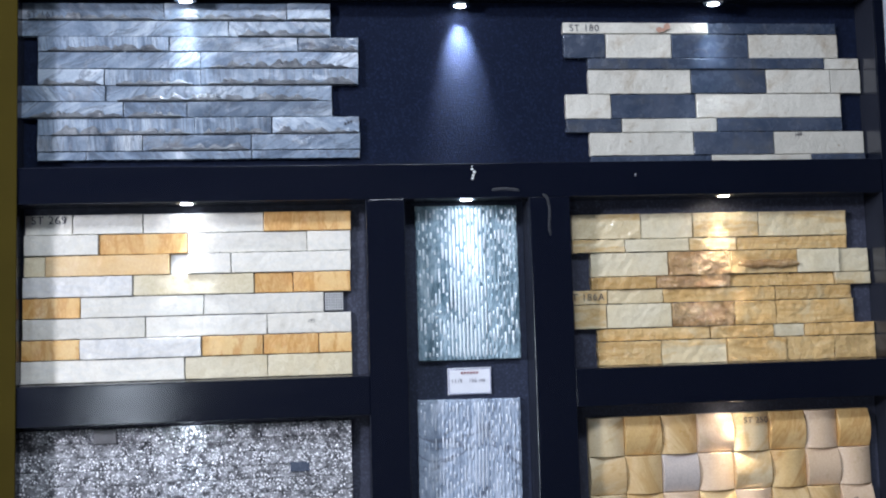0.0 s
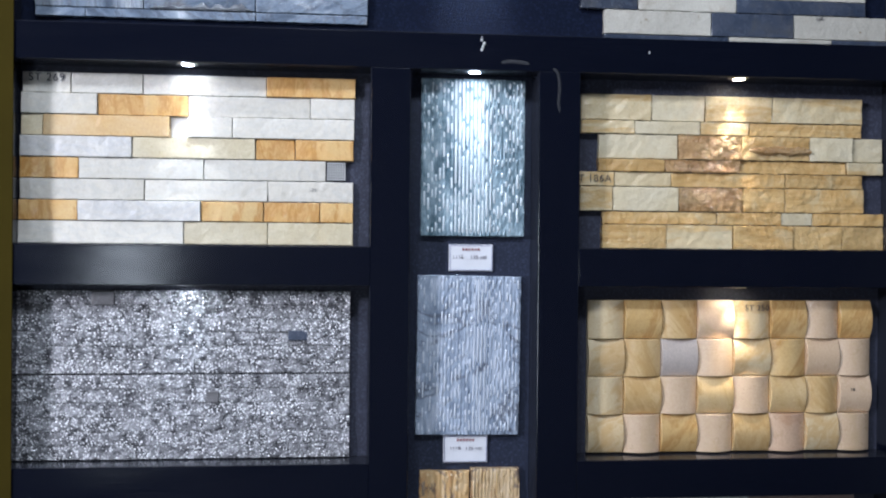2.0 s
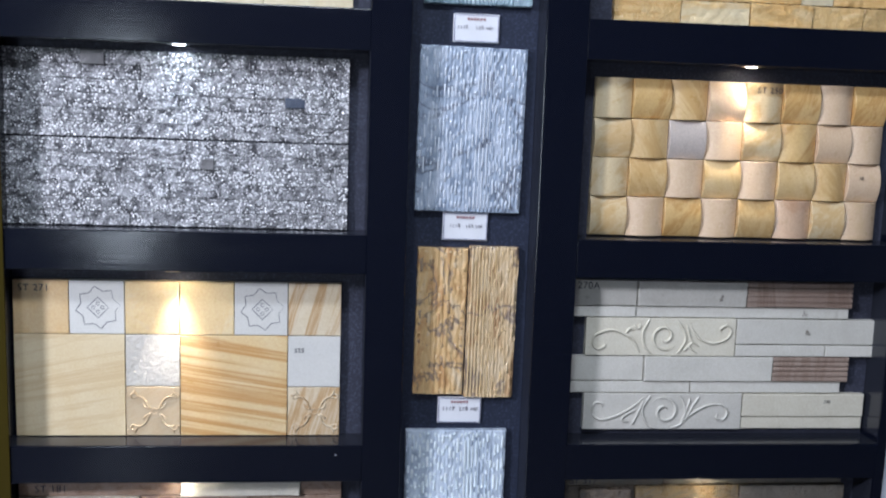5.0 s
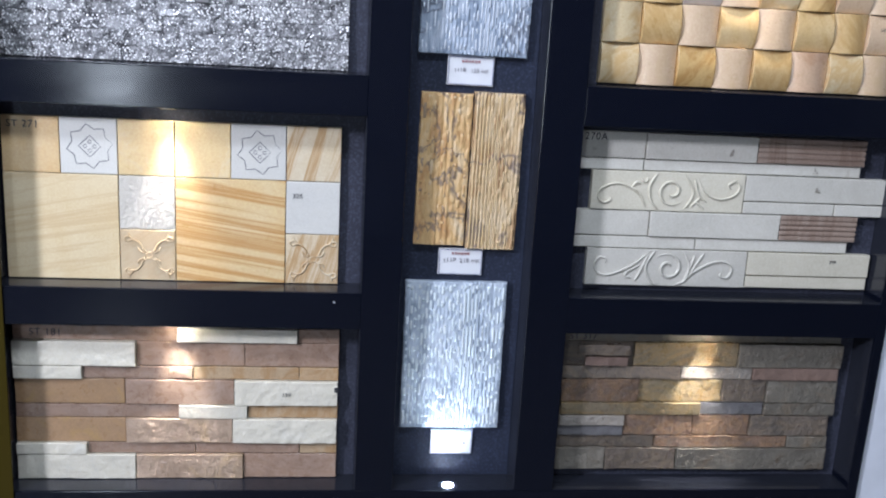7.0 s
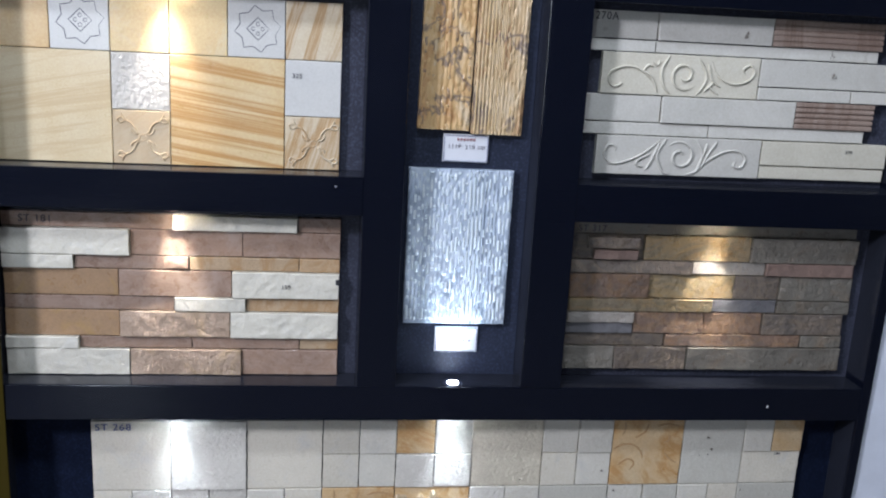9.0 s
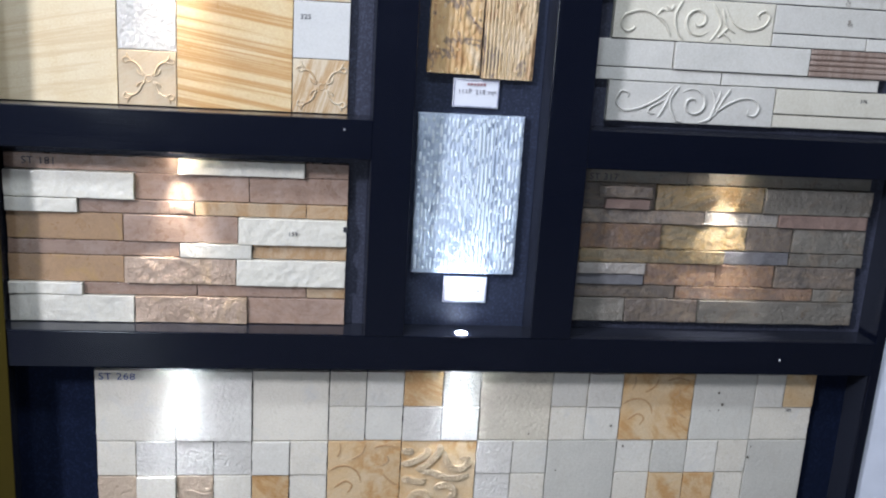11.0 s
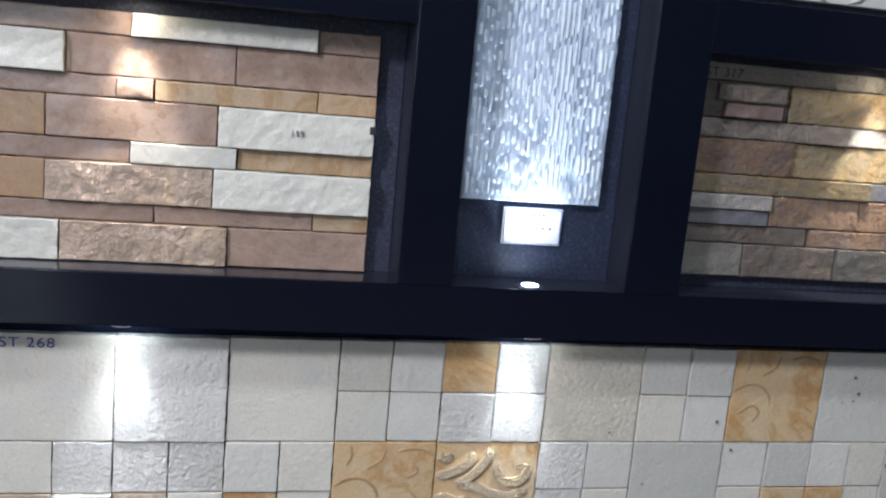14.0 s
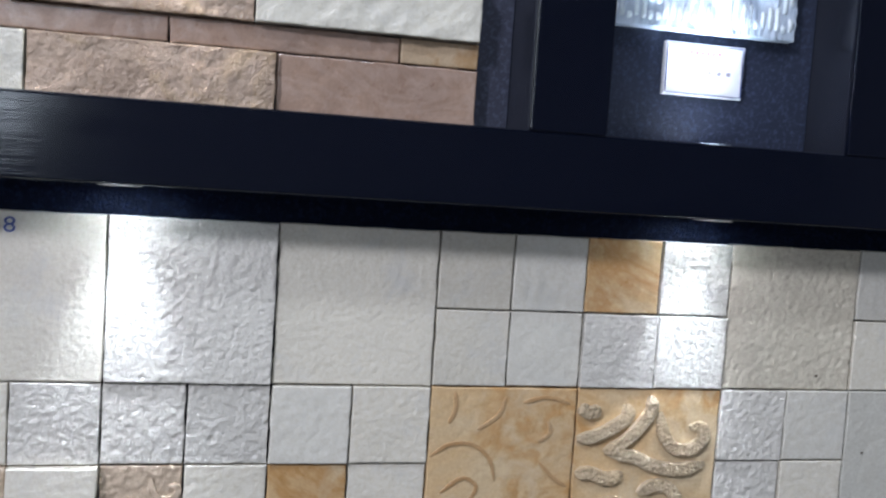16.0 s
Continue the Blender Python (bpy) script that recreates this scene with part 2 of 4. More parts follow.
M["carved_orange"] = stone("orange_carved_stone", (0.60, 0.40, 0.20), (0.60, 0.46, 0.28), 0.36, 0.3, streak=((0.46, 0.24, 0.075), (0.8, 1, 0.5)), tilt=30, blotch=(0.62, 0.50, 0.33))
# Carved orange made paler: light on the raised curls put into the colour.
M["carved_lit"] = stone("lit_carved_stone", (0.60, 0.44, 0.26), (0.62, 0.49, 0.32), 0.40, 0.5, coarse=160, hammer=300)
# Dark outlines of shallow carving: their shade is put into a browner colour.
M["carved_shade"] = stone("engraving_shade_brown", (0.42, 0.24, 0.10), (0.50, 0.33, 0.17), 0.45, 0.3, coarse=160)
M["carved_brown"] = stone("brown_carved_stone", (0.44, 0.33, 0.23), (0.50, 0.39, 0.28), 0.42, 0.5, coarse=60)


def marble(name, tilt, stretch, rough=0.20):
    """Blue-grey marble: slanting bands from dark to nearly white, fine veins and a few rusty clouds."""
    n = Nodes(name)
    n.tilt = tilt
    col = n.ramp(n.noise(6.5, 7, 0.66, 1.3, stretch),
                 [(0.32, (0.060, 0.080, 0.110)), (0.43, (0.135, 0.175, 0.235)), (0.53, (0.215, 0.265, 0.33)), (0.61, (0.34, 0.39, 0.45)), (0.72, (0.56, 0.60, 0.64))])
    line = n.noise(15.0, 6, 0.6, 1.8, stretch)
    col = n.mix(n.ramp(line, [(0.46, 0.0), (0.5, 0.7), (0.54, 0.0)]), col, (0.085, 0.10, 0.125))
    col = n.mix(n.ramp(n.noise(9.0, 5, 0.6, 0.4), [(0.60, 0.0), (0.76, 0.45)]), col, (0.30, 0.245, 0.18))
    col = n.mix(0.3, col, n.ramp(n.noise(260, 3, 0.7), [(0.3, 0.34), (0.7, 0.66)]), "OVERLAY")
    n.colour(n.vary(col, 0.2))
    n.link(n.ramp(n.noise(60, 3), [(0.3, rough - 0.08), (0.7, rough + 0.14)]), n.bsdf.inputs["Roughness"])
    n.bump(n.noise(40, 6, 0.62, 0.2), 0.4, 0.004)
    n.bump(n.noise(200, 3, 0.6), 0.3, 0.0012)
    return n.mat


M["wave"] = marble("blue_grey_marble", 32, (0.45, 1, 1.3))
M["wave_back"] = marble("cross_banded_grey_marble", -38, (0.4, 1, 1.2))
M["wave_stripe"] = marble("striped_grey_marble", 4, (3.0, 1, 0.2))


def mica_material():
    n = Nodes("glittering_grey_mica_schist")
    v = n.voronoi(235.0)
    col = n.ramp(n.noise(55, 4), [(0.36, (0.085, 0.085, 0.092)), (0.64, (0.42, 0.42, 0.435))])
    # Glints of the mica facets, painted as near-white specks in the base colour.
    glint = n.ramp(v.outputs["Color"], [(0.41, 0.0), (0.45, 1.0)])
    small = n.ramp(v.outputs["Distance"], [(0.34, 1.0), (0.50, 0.0)])
    both = n.mix(1.0, glint, small, "MULTIPLY")
    n.colour(n.vary(n.mix(both, col, (0.97, 0.97, 0.98)), 0.08))
    n.bsdf.inputs["Metallic"].default_value = 0.25
    n.link(n.ramp(n.noise(150, 2), [(0.3, 0.12), (0.7, 0.40)]), n.bsdf.inputs["Roughness"])
    n.bump(v.outputs["Distance"], 0.7, 0.003)
    n.bump(n.noise(110, 4, 0.6), 1.0, 0.006)
    return n.mat


def ribbed_material(name, dark, light, second, rough, vein=None):
    n = Nodes(name)
    col = n.ramp(n.noise(34, 5, 0.6, 0.8, (1, 1, 0.35)), [(0.34, dark), (0.52, light), (0.72, second)])
    if vein:
        v = n.noise(5.5, 5, 0.55, 1.6)
        col = n.mix(n.ramp(v, [(0.47, 0.0), (0.5, 0.8), (0.53, 0.0)]), col, vein)
    n.colour(col)
    n.link(n.ramp(n.noise(90, 3), [(0.3, rough - 0.1), (0.7, rough + 0.12)]), n.bsdf.inputs["Roughness"])
    n.bump(n.noise(150, 4, 0.6), 0.6, 0.0016)
    return n.mat


# Ribs lighter than their tiles: lit crests against shaded gaps, done by colour.
M["rib_pale"] = stone("lit_pale_rib", (0.60, 0.68, 0.72), (0.72, 0.77, 0.79), 0.24, 0.5, coarse=90)
M["rib_mid"] = stone("lit_grey_rib", (0.55, 0.60, 0.67), (0.66, 0.70, 0.75), 0.28, 0.5, coarse=90)
M["rib_gold"] = stone("lit_golden_rib", (0.60, 0.42, 0.20), (0.66, 0.52, 0.33), 0.4, 0.5, coarse=90)
M["mica"] = mica_material()
M["rib_teal"] = ribbed_material("teal_grey_ribbed_stone", (0.075, 0.13, 0.16), (0.23, 0.32, 0.37), (0.42, 0.51, 0.55), 0.28)
M["rib_grey"] = ribbed_material("blue_grey_ribbed_stone", (0.16, 0.205, 0.275), (0.33, 0.39, 0.48), (0.52, 0.57, 0.65), 0.34, vein=(0.10, 0.11, 0.14))
M["rib_ochre"] = ribbed_material("ochre_ribbed_stone", (0.46, 0.25, 0.10), (0.62, 0.41, 0.19), (0.66, 0.52, 0.34), 0.42, vein=(0.11, 0.09, 0.095))
M["rib_tan"] = ribbed_material("tan_ribbed_stone", (0.40, 0.24, 0.12), (0.60, 0.43, 0.24), (0.68, 0.55, 0.38), 0.42, vein=(0.14, 0.11, 0.11))
M["rib_silver"] = ribbed_material("silver_ribbed_stone", (0.26, 0.31, 0.39), (0.45, 0.52, 0.61), (0.62, 0.68, 0.75), 0.42)


def laminate(name, base, rough, weave, gloss=0.5):
    """Black board: faint dust, scratches along it and a fine skin."""
    n = Nodes(name)
    dust = n.noise(3.0, 6, 0.65, 0.8)
    col = n.mix(n.ramp(dust, [(0.6, 0.0), (0.9, 0.12)]), base, tuple(min(1, c * 3.2 + 0.012) for c in base))
    if gloss < 0.3:
        col = n.mix(n.ramp(n.noise(210, 3, 0.7), [(0.5, 0.0), (0.66, 0.7)]), col, tuple(c * 2.4 for c in base))
    n.colour(col)
    n.link(n.ramp(n.noise(7, 6, 0.6, 0.0, (0.4, 1, 3)), [(0.3, rough - 0.04), (0.75, rough + 0.07)]), n.bsdf.inputs["Roughness"])
    n.bump(n.noise(weave, 3, 0.7), 0.12 if gloss > 0.3 else 0.7 if gloss < 0.1 else 0.3, 0.0003 if gloss > 0.3 else 0.003)
    n.bump(n.noise(190, 4, 0.7, 0.0, (0.04, 1, 1)), 0.28 if gloss > 0.3 else 0.1, 0.0005)
    n.bsdf.inputs["Specular IOR Level"].default_value = gloss
    return n.mat


M["lining"] = laminate("charcoal_gloss_lining", (0.018, 0.020, 0.028), 0.15, 200)
M["black"] = laminate("black_gloss_laminate", (0.0024, 0.0036, 0.0092), 0.12, 160, 0.36)
# Lighter copies of the niche board, their brighter lighting put into the colour.
M["board"] = laminate("lightened_mid_back", (0.0215, 0.0265, 0.0450), 0.45, 200, 0.20)
M["pale_board"] = laminate("lightened_side_back", (0.0370, 0.0400, 0.0580), 0.45, 200, 0.20)
M["niche"] = laminate("charcoal_textured_board", (0.0055, 0.0085, 0.0205), 0.60, 260, 0.05)


def plain(name, colour, rough=0.5, metal=0.0, glow=None, bump=0.0):
    n = Nodes(name)
    if glow:
        n.bsdf.inputs["Emission Color"].default_value = (*glow[0], 1)
        n.bsdf.inputs["Emission Strength"].default_value = glow[1]
    col = n.mix(n.ramp(n.noise(12, 5), [(0.35, 0.0), (0.7, 1.0)]), colour, tuple(c * 0.88 for c in colour))
    n.colour(col)
    n.bsdf.inputs["Roughness"].default_value = rough
    n.bsdf.inputs["Metallic"].default_value = metal
    if bump:
        n.bump(n.noise(120, 4), bump, 0.0015)
    return n.mat


M["chrome"] = plain("brushed_steel", (0.62, 0.63, 0.66), 0.25, 1.0)
M["lamp_cool"] = plain("cool_lamp_glass", (0.9, 0.9, 0.9), 0.3, 0, ((0.80, 0.90, 1.0), 85))
M["lamp_warm"] = plain("warm_lamp_glass", (0.9, 0.9, 0.9), 0.3, 0, ((1.0, 0.88, 0.68), 60))
M["lamp_off"] = plain("unlit_lamp_glass", (0.55, 0.56, 0.58), 0.3)
M["card"] = plain("white_card", (0.78, 0.79, 0.82), 0.5)
M["ink"] = plain("dark_ink", (0.035, 0.035, 0.05), 0.6)
M["red_print"] = plain("red_print", (0.34, 0.15, 0.16), 0.6)
M["chip"] = plain("dark_olive_pit", (0.13, 0.11, 0.08), 0.7)
M["pit"] = plain("grey_brown_pit", (0.30, 0.27, 0.23), 0.7)
M["blue_ink"] = plain("blue_ink", (0.05, 0.07, 0.22), 0.6)
M["print"] = plain("grey_print", (0.22, 0.20, 0.24), 0.6)
# Shade inside the star's engraved lines, put into a dark grey colour.
M["groove_shade"] = plain("groove_shade_grey", (0.20, 0.20, 0.21), 0.7)
M["mesh"] = plain("glass_fibre_mesh", (0.62, 0.62, 0.60), 0.6)
M["glue"] = plain("dark_adhesive", (0.03, 0.03, 0.035), 0.5, bump=0.6)
M["putty"] = plain("white_putty", (0.70, 0.70, 0.68), 0.7, bump=0.5)
M["smear"] = plain("dried_grey_smear", (0.0095, 0.0105, 0.0145), 0.5, bump=0.6)
M["stain"] = plain("red_brown_stain", (0.42, 0.24, 0.17), 0.7)
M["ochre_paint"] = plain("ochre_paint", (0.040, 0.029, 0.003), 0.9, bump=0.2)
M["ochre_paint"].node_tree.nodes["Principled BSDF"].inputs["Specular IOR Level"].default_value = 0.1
M["wall_paint"] = plain("white_wall_paint", (0.72, 0.75, 0.82), 0.7, bump=0.2)
M["room_paint"] = plain("grey_room_paint", (0.25, 0.26, 0.28), 0.8, bump=0.2)
M["floor_tile"] = plain("grey_floor_tile", (0.14, 0.14, 0.14), 0.35, bump=0.1)


# ---------------------------------------------------------------- building helpers
def part(name, mesh_or_bm, material, parent=None, label="", place=None):
    """Links one mesh as one object under a thing or a part."""
    if isinstance(mesh_or_bm, bmesh.types.BMesh):
        mesh = bpy.data.meshes.new(name)
        mesh_or_bm.to_mesh(mesh)
        mesh_or_bm.free()
    else:
        mesh = mesh_or_bm
    if material and not mesh.materials:
        mesh.materials.append(material)
    ob = new(name, mesh)
    if place is not None:
        ob.location = place
    if parent:
        ob.parent = parent
    if label:
        ob["label"] = label
    return ob


def thing(name, label, category, place=(0, 0, 0), group="", kind=""):
    ob = new(name)
    ob.location = place
    ob.empty_display_size = 0.05
    return tagged(ob, label, category, group, kind)


def box(x0, x1, y0, y1, z0, z1, bevel=0.0):
    bm = bmesh.new()
    bmesh.ops.create_cube(bm, size=1.0)
    for v in bm.verts:
        v.co = Vector((x0 + (v.co.x + 0.5) * (x1 - x0), y0 + (v.co.y + 0.5) * (y1 - y0), z0 + (v.co.z + 0.5) * (z1 - z0)))
    if bevel:
        bmesh.ops.bevel(bm, geom=bm.edges[:], offset=bevel, segments=2, affect="EDGES", profile=0.6)
    return bm


def disc(radius, depth, segments=28, inner=0.0):
    """A flat round or a ring, its axis along z, from 0 down to -depth."""
    bm = bmesh.new()
    rings = []
    profile = [(inner, 0), (inner, -depth), (radius - 0.002, -depth), (radius, -depth + 0.0015), (radius, 0)] if inner else \
              [(0.0001, -depth), (radius, -depth), (radius, 0), (0.0001, 0)]
    for r, z in profile:
        rings.append([bm.verts.new((r * math.cos(2 * math.pi * i / segments), r * math.sin(2 * math.pi * i / segments), z)) for i in range(segments)])
    pairs = list(zip(rings, rings[1:]))
    if inner:
        pairs.append((rings[-1], rings[0]))
    for a, b in pairs:
        for i in range(segments):
            bm.faces.new((a[i], a[(i + 1) % segments], b[(i + 1) % segments], b[i]))
    bmesh.ops.recalc_face_normals(bm, faces=bm.faces[:])
    return bm


def slab(name, w, h, depth, height, nx, nz, ragged=0.0, chamfer=0.0007):
    """A stone piece about its middle: front face at y = 0, as a grid shaped by height(u, v) (metres towards
    the room; u, v from -1 to 1), chamfered rim, sides and back."""
    def stations(size, count):
        inner = np.linspace(-size / 2 + chamfer, size / 2 - chamfer, count)
        return np.concatenate(([-size / 2, inner[0], inner[0] + 0.0014], inner[1:-1], [inner[-1] - 0.0014, inner[-1], size / 2]))
    xs, zs = stations(w, nx), stations(h, nz)
    nxx, nzz = len(xs), len(zs)
    verts, faces = [], []
    phase = random.uniform(0, 90)
    for j, z in enumerate(zs):
        for i, x in enumerate(xs):
            rim = i in (0, nxx - 1) or j in (0, nzz - 1)
            y = -height(2 * x / w, 2 * z / h) + (chamfer if rim else 0.0)
            dx = dz = 0.0
            if ragged and (i in (0, nxx - 1)):
                dx = ragged * noise.noise((phase, z * 70, x * 20)) * (1 if i else -1) - (ragged * 0.3 if i else -ragged * 0.3)
            if ragged and (j in (0, nzz - 1)):
                dz = 0.5 * ragged * noise.noise((x * 60, phase, z * 20)) - (ragged * 0.2 if j else -ragged * 0.2)
            verts.append((x + dx, y, z + dz))
    for j in range(nzz - 1):
        for i in range(nxx - 1):
            a = j * nxx + i
            faces.append((a, a + 1, a + nxx + 1, a + nxx))
    rim = [i for i in range(nxx)] + [j * nxx + nxx - 1 for j in range(1, nzz)] + \
          [(nzz - 1) * nxx + i for i in range(nxx - 2, -1, -1)] + [j * nxx for j in range(nzz - 2, 0, -1)]
    base = len(verts)
    for k in rim:
        verts.append((verts[k][0], depth, verts[k][2]))
    n = len(rim)
    for k in range(n):
        faces.append((rim[(k + 1) % n], rim[k], base + k, base + (k + 1) % n))
    faces.append(tuple(range(base, base + n)))
    mesh = bpy.data.meshes.new(name)
    mesh.from_pydata(verts, [], faces)
    mesh.polygons.foreach_set("use_smooth", [0 < k % (nxx - 1) < nxx - 2 and 0 < k // (nxx - 1) < nzz - 2 for k in range((nxx - 1) * (nzz - 1))] + [False] * (n + 1))
    mesh.update()
    return mesh


def split_face(amount, w, h):
    """Height of a split face of w by h metres: slow swells, slanting clefts and a fine crust."""
    p = random.uniform(0, 500)
    slant = random.choice((-1, 1)) * random.uniform(0.4, 1.2)

    def height(u, v):
        x, z = u * w / 2, v * h / 2
        swell = noise.fractal((x * 16 + p, z * 20, p), 0.9, 2.1, 3)
        cleft = abs(noise.noise((x * 34 + slant * z * 30 + p, z * 26, p + 9)))
        crust = noise.fractal((x * 95 + p, z * 110 + slant * x * 50, p + 4), 0.7, 2.2, 3)
        return amount * (0.65 * swell + 0.55 * (0.3 - cleft) + 0.30 * crust)
    return height


def hammered_face(amount, lump):
    """Height of a bush-hammered face with lumps of the given size, on tiles of any size."""
    p = random.uniform(0, 500)

    def sized(w, h):
        def height(u, v):
            x, z = u * w / 2 / lump, v * h / 2 / lump
            n = noise.fractal((x + p, z, p), 0.8, 2.1, 3)
            pit = min(0.0, noise.noise((x * 0.9 + p, z * 0.8, p + 7)) + 0.1)
            return amount * (0.8 * n + 1.3 * pit)
        return height
    return sized


def flat(u, v):
    return 0.0


PIECES = []


def surface(x, z, reach=0.0):
    """How far the stone under a place stands out, for what is written on it."""
    out = [FACE - 0.0005]
    for x0, x1, z0, z1, y in PIECES:
        if x0 - reach < x < x1 + reach and z0 < z < z1:
            out.append(y)
    return min(out)


def piece(panel, x0, x1, z0, z1, material, proud=0.0, rough=0.0, ragged=0.0006, name="stone", gap=0.0005, nx=0, nz=0, height=None, label=""):
    """One stone of a panel, set against the niche's back."""
    w, h = x1 - x0 - 2 * gap, z1 - z0 - 2 * gap
    nx = nx or (max(4, min(64, int(w / 0.0038))) if rough else 4)
    nz = nz or (max(4, min(22, int(h / 0.0036))) if rough else 3)
    mesh = slab(name, w, h, BACK - 0.001 - FACE + proud, height or (split_face(rough, w, h) if rough else flat), nx, nz, ragged)
    if height is None:
        low = min(v.co.y for v in mesh.vertices)
        PIECES.append((x0, x1, z0, z1, FACE - proud + 0.35 * low - 0.0005))
    return part(name, mesh, M[material], panel, label, ((x0 + x1) / 2, FACE - proud, (z0 + z1) / 2))


def nest(ob, piece_of):
    """Makes a carving or a mark a part of the stone that bears it."""
    ob.parent = piece_of
    ob.location -= piece_of.location
    return ob


def courses(panel, heights, rows, codes, proud=0.003, split=None, ragged=0.0008, seed=1):
    """Rows of stones between the given heights. rows: the joints of each row; codes: a material for each stone."""
    random.seed(seed)
    split = split or {}
    for k, (joints, names) in enumerate(zip(rows, codes)):
        for x0, x1, code in zip(joints, joints[1:], names.split()):
            if code == "-":
                continue
            piece(panel, x0, x1, heights[k + 1], heights[k], code, random.uniform(-proud, proud), split.get(code, split.get("*", 0.0)), ragged)


def ridge(points, width, height, sides=5, flat_top=False):
    """A raised rounded ridge along points in the plane of the wall; (x, z) pairs, tapering at both ends."""
    bm = bmesh.new()
    rows = []
    n = len(points)
    for i, (x, z) in enumerate(points):
        a, b = points[max(0, i - 1)], points[min(n - 1, i + 1)]
        d = Vector((b[0] - a[0], b[1] - a[1]))
        d = d.normalized() if d.length else Vector((1, 0))
        t = min(1.0, 0.35 + 2.2 * min(i, n - 1 - i) / max(1, n - 1) * 2)
        row = []
        for k in range(sides):
            ang = math.pi * k / (sides - 1)
            c, up = math.cos(ang), math.sin(ang)
            if flat_top:
                c, up = math.copysign(abs(c) ** 0.3, c), max(0.0, up) ** 0.22
            off = c * width / 2 * t
            row.append(bm.verts.new((x - d.y * off, -up * height * t + 0.0008, z + d.x * off)))
        rows.append(row)
    for a, b in zip(rows, rows[1:]):
        for k in range(sides - 1):
            bm.faces.new((a[k], a[k + 1], b[k + 1], b[k]))
    bmesh.ops.recalc_face_normals(bm, faces=bm.faces[:])
    for f in bm.faces:
        f.smooth = not flat_top
    return bm


def spiral(cx, cz, r0, r1, a0, a1, steps=26):
    return [(cx + (r0 + (r1 - r0) * i / steps) * math.cos(radians(a0 + (a1 - a0) * i / steps)),
             cz + (r0 + (r1 - r0) * i / steps) * math.sin(radians(a0 + (a1 - a0) * i / steps))) for i in range(steps + 1)]


def through_points(points, steps=5):
    """A smooth line through a few points."""
    out = []
    for i in range(len(points) - 1):
        a, b, c, d = points[max(0, i - 1)], points[i], points[i + 1], points[min(len(points) - 1, i + 2)]
        for k in range(steps):
            t = k / steps
            out.append(tuple(0.5 * (2 * b[q] + (c[q] - a[q]) * t + (2 * a[q] - 5 * b[q] + 4 * c[q] - d[q]) * t * t + (3 * b[q] - a[q] - 3 * c[q] + d[q]) * t ** 3) for q in (0, 1)))
    return out + [points[-1]]


def join(bms):
    out = bmesh.new()
    for bm in bms:
        mesh = bpy.data.meshes.new("tmp")
        bm.to_mesh(mesh)
        bm.free()
        out.from_mesh(mesh)
        bpy.data.meshes.remove(mesh)
    return out


def writing(text, x, z, size, parent, y=None, ink="ink", tilt=0.0, name="handwriting", wide=1.0):
    curve = bpy.data.curves.new(name, "FONT")
    curve.body, curve.size, curve.extrude, curve.offset = text, size, 0.0002, 0.0
    curve.space_character = 1.12
    tmp = new("tmp", curve)
    mesh = bpy.data.meshes.new_from_object(tmp.evaluated_get(bpy.context.evaluated_depsgraph_get()))
    bpy.data.objects.remove(tmp)
    mesh.name = name
    mesh.materials.clear()
    ob = part(name, mesh, M[ink], parent)
    if y is None:
        y = surface(x + 0.3 * size * len(text), z + 0.3 * size) - 0.0003
    ob.matrix_local = pose(x, y, z, 90, 0, 0) @ pose(0, 0, 0, 0, 0, tilt) @ Matrix.Diagonal((wide, 1, 1, 1))
    return ob


# openings: heights of the rows, columns
ROWS = ((1.733, 2.070), (1.325, 1.660), (0.921, 1.252), (0.515, 0.850))
TOP_ROW, LOW_ROW = (2.138, 2.482), (0.105, 0.446)
LEFT, MID, RIGHT = (-0.8515, -0.195), (-0.122, 0.124), (0.203, 0.852)


# ---------------------------------------------------------------- room
def room():
    tagged(part("floor", box(-4.2, 3.2, -4.5, 0.3, -0.1, 0.0), M["floor_tile"]), "grey tiled shop floor", "floor", kind="structure")
    tagged(part("ceiling", box(-4.2, 3.2, -4.5, 0.3, 3.2, 3.3), M["room_paint"]), "plain painted ceiling", "ceiling", kind="structure")
    tagged(part("wall_north", box(-4.2, 3.2, 0.06, 0.2, 0.0, 3.2), M["wall_paint"]), "pale blue-white painted wall behind the display", "wall", kind="structure")
    tagged(part("wall_south", box(-4.2, 3.2, -4.6, -4.5, 0.0, 3.2), M["room_paint"]), "plain grey painted wall", "wall", kind="structure")
    tagged(part("wall_west", box(-4.3, -4.2, -4.6, 0.2, 0.0, 3.2), M["room_paint"]), "plain grey painted wall", "wall", kind="structure")
    tagged(part("wall_east", box(3.2, 3.3, -4.6, 0.2, 0.0, 3.2), M["room_paint"]), "plain grey painted wall", "wall", kind="structure")
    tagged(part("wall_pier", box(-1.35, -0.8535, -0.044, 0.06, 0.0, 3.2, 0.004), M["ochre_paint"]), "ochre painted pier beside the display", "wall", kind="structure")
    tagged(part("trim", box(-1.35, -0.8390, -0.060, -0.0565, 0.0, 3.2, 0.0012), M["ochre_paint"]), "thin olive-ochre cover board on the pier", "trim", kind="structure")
    bm = box(RIGHT[1] + 0.0215, 3.2, -0.046, 0.06, 0.0, 3.2)
    for v in bm.verts:
        if v.co.x < 2:
            v.co.x += 0.0105 * (v.co.z - 1.9)
    tagged(part("wall_return", bm, M["wall_paint"]), "pale blue-white painted wall beside the display", "wall", kind="structure")


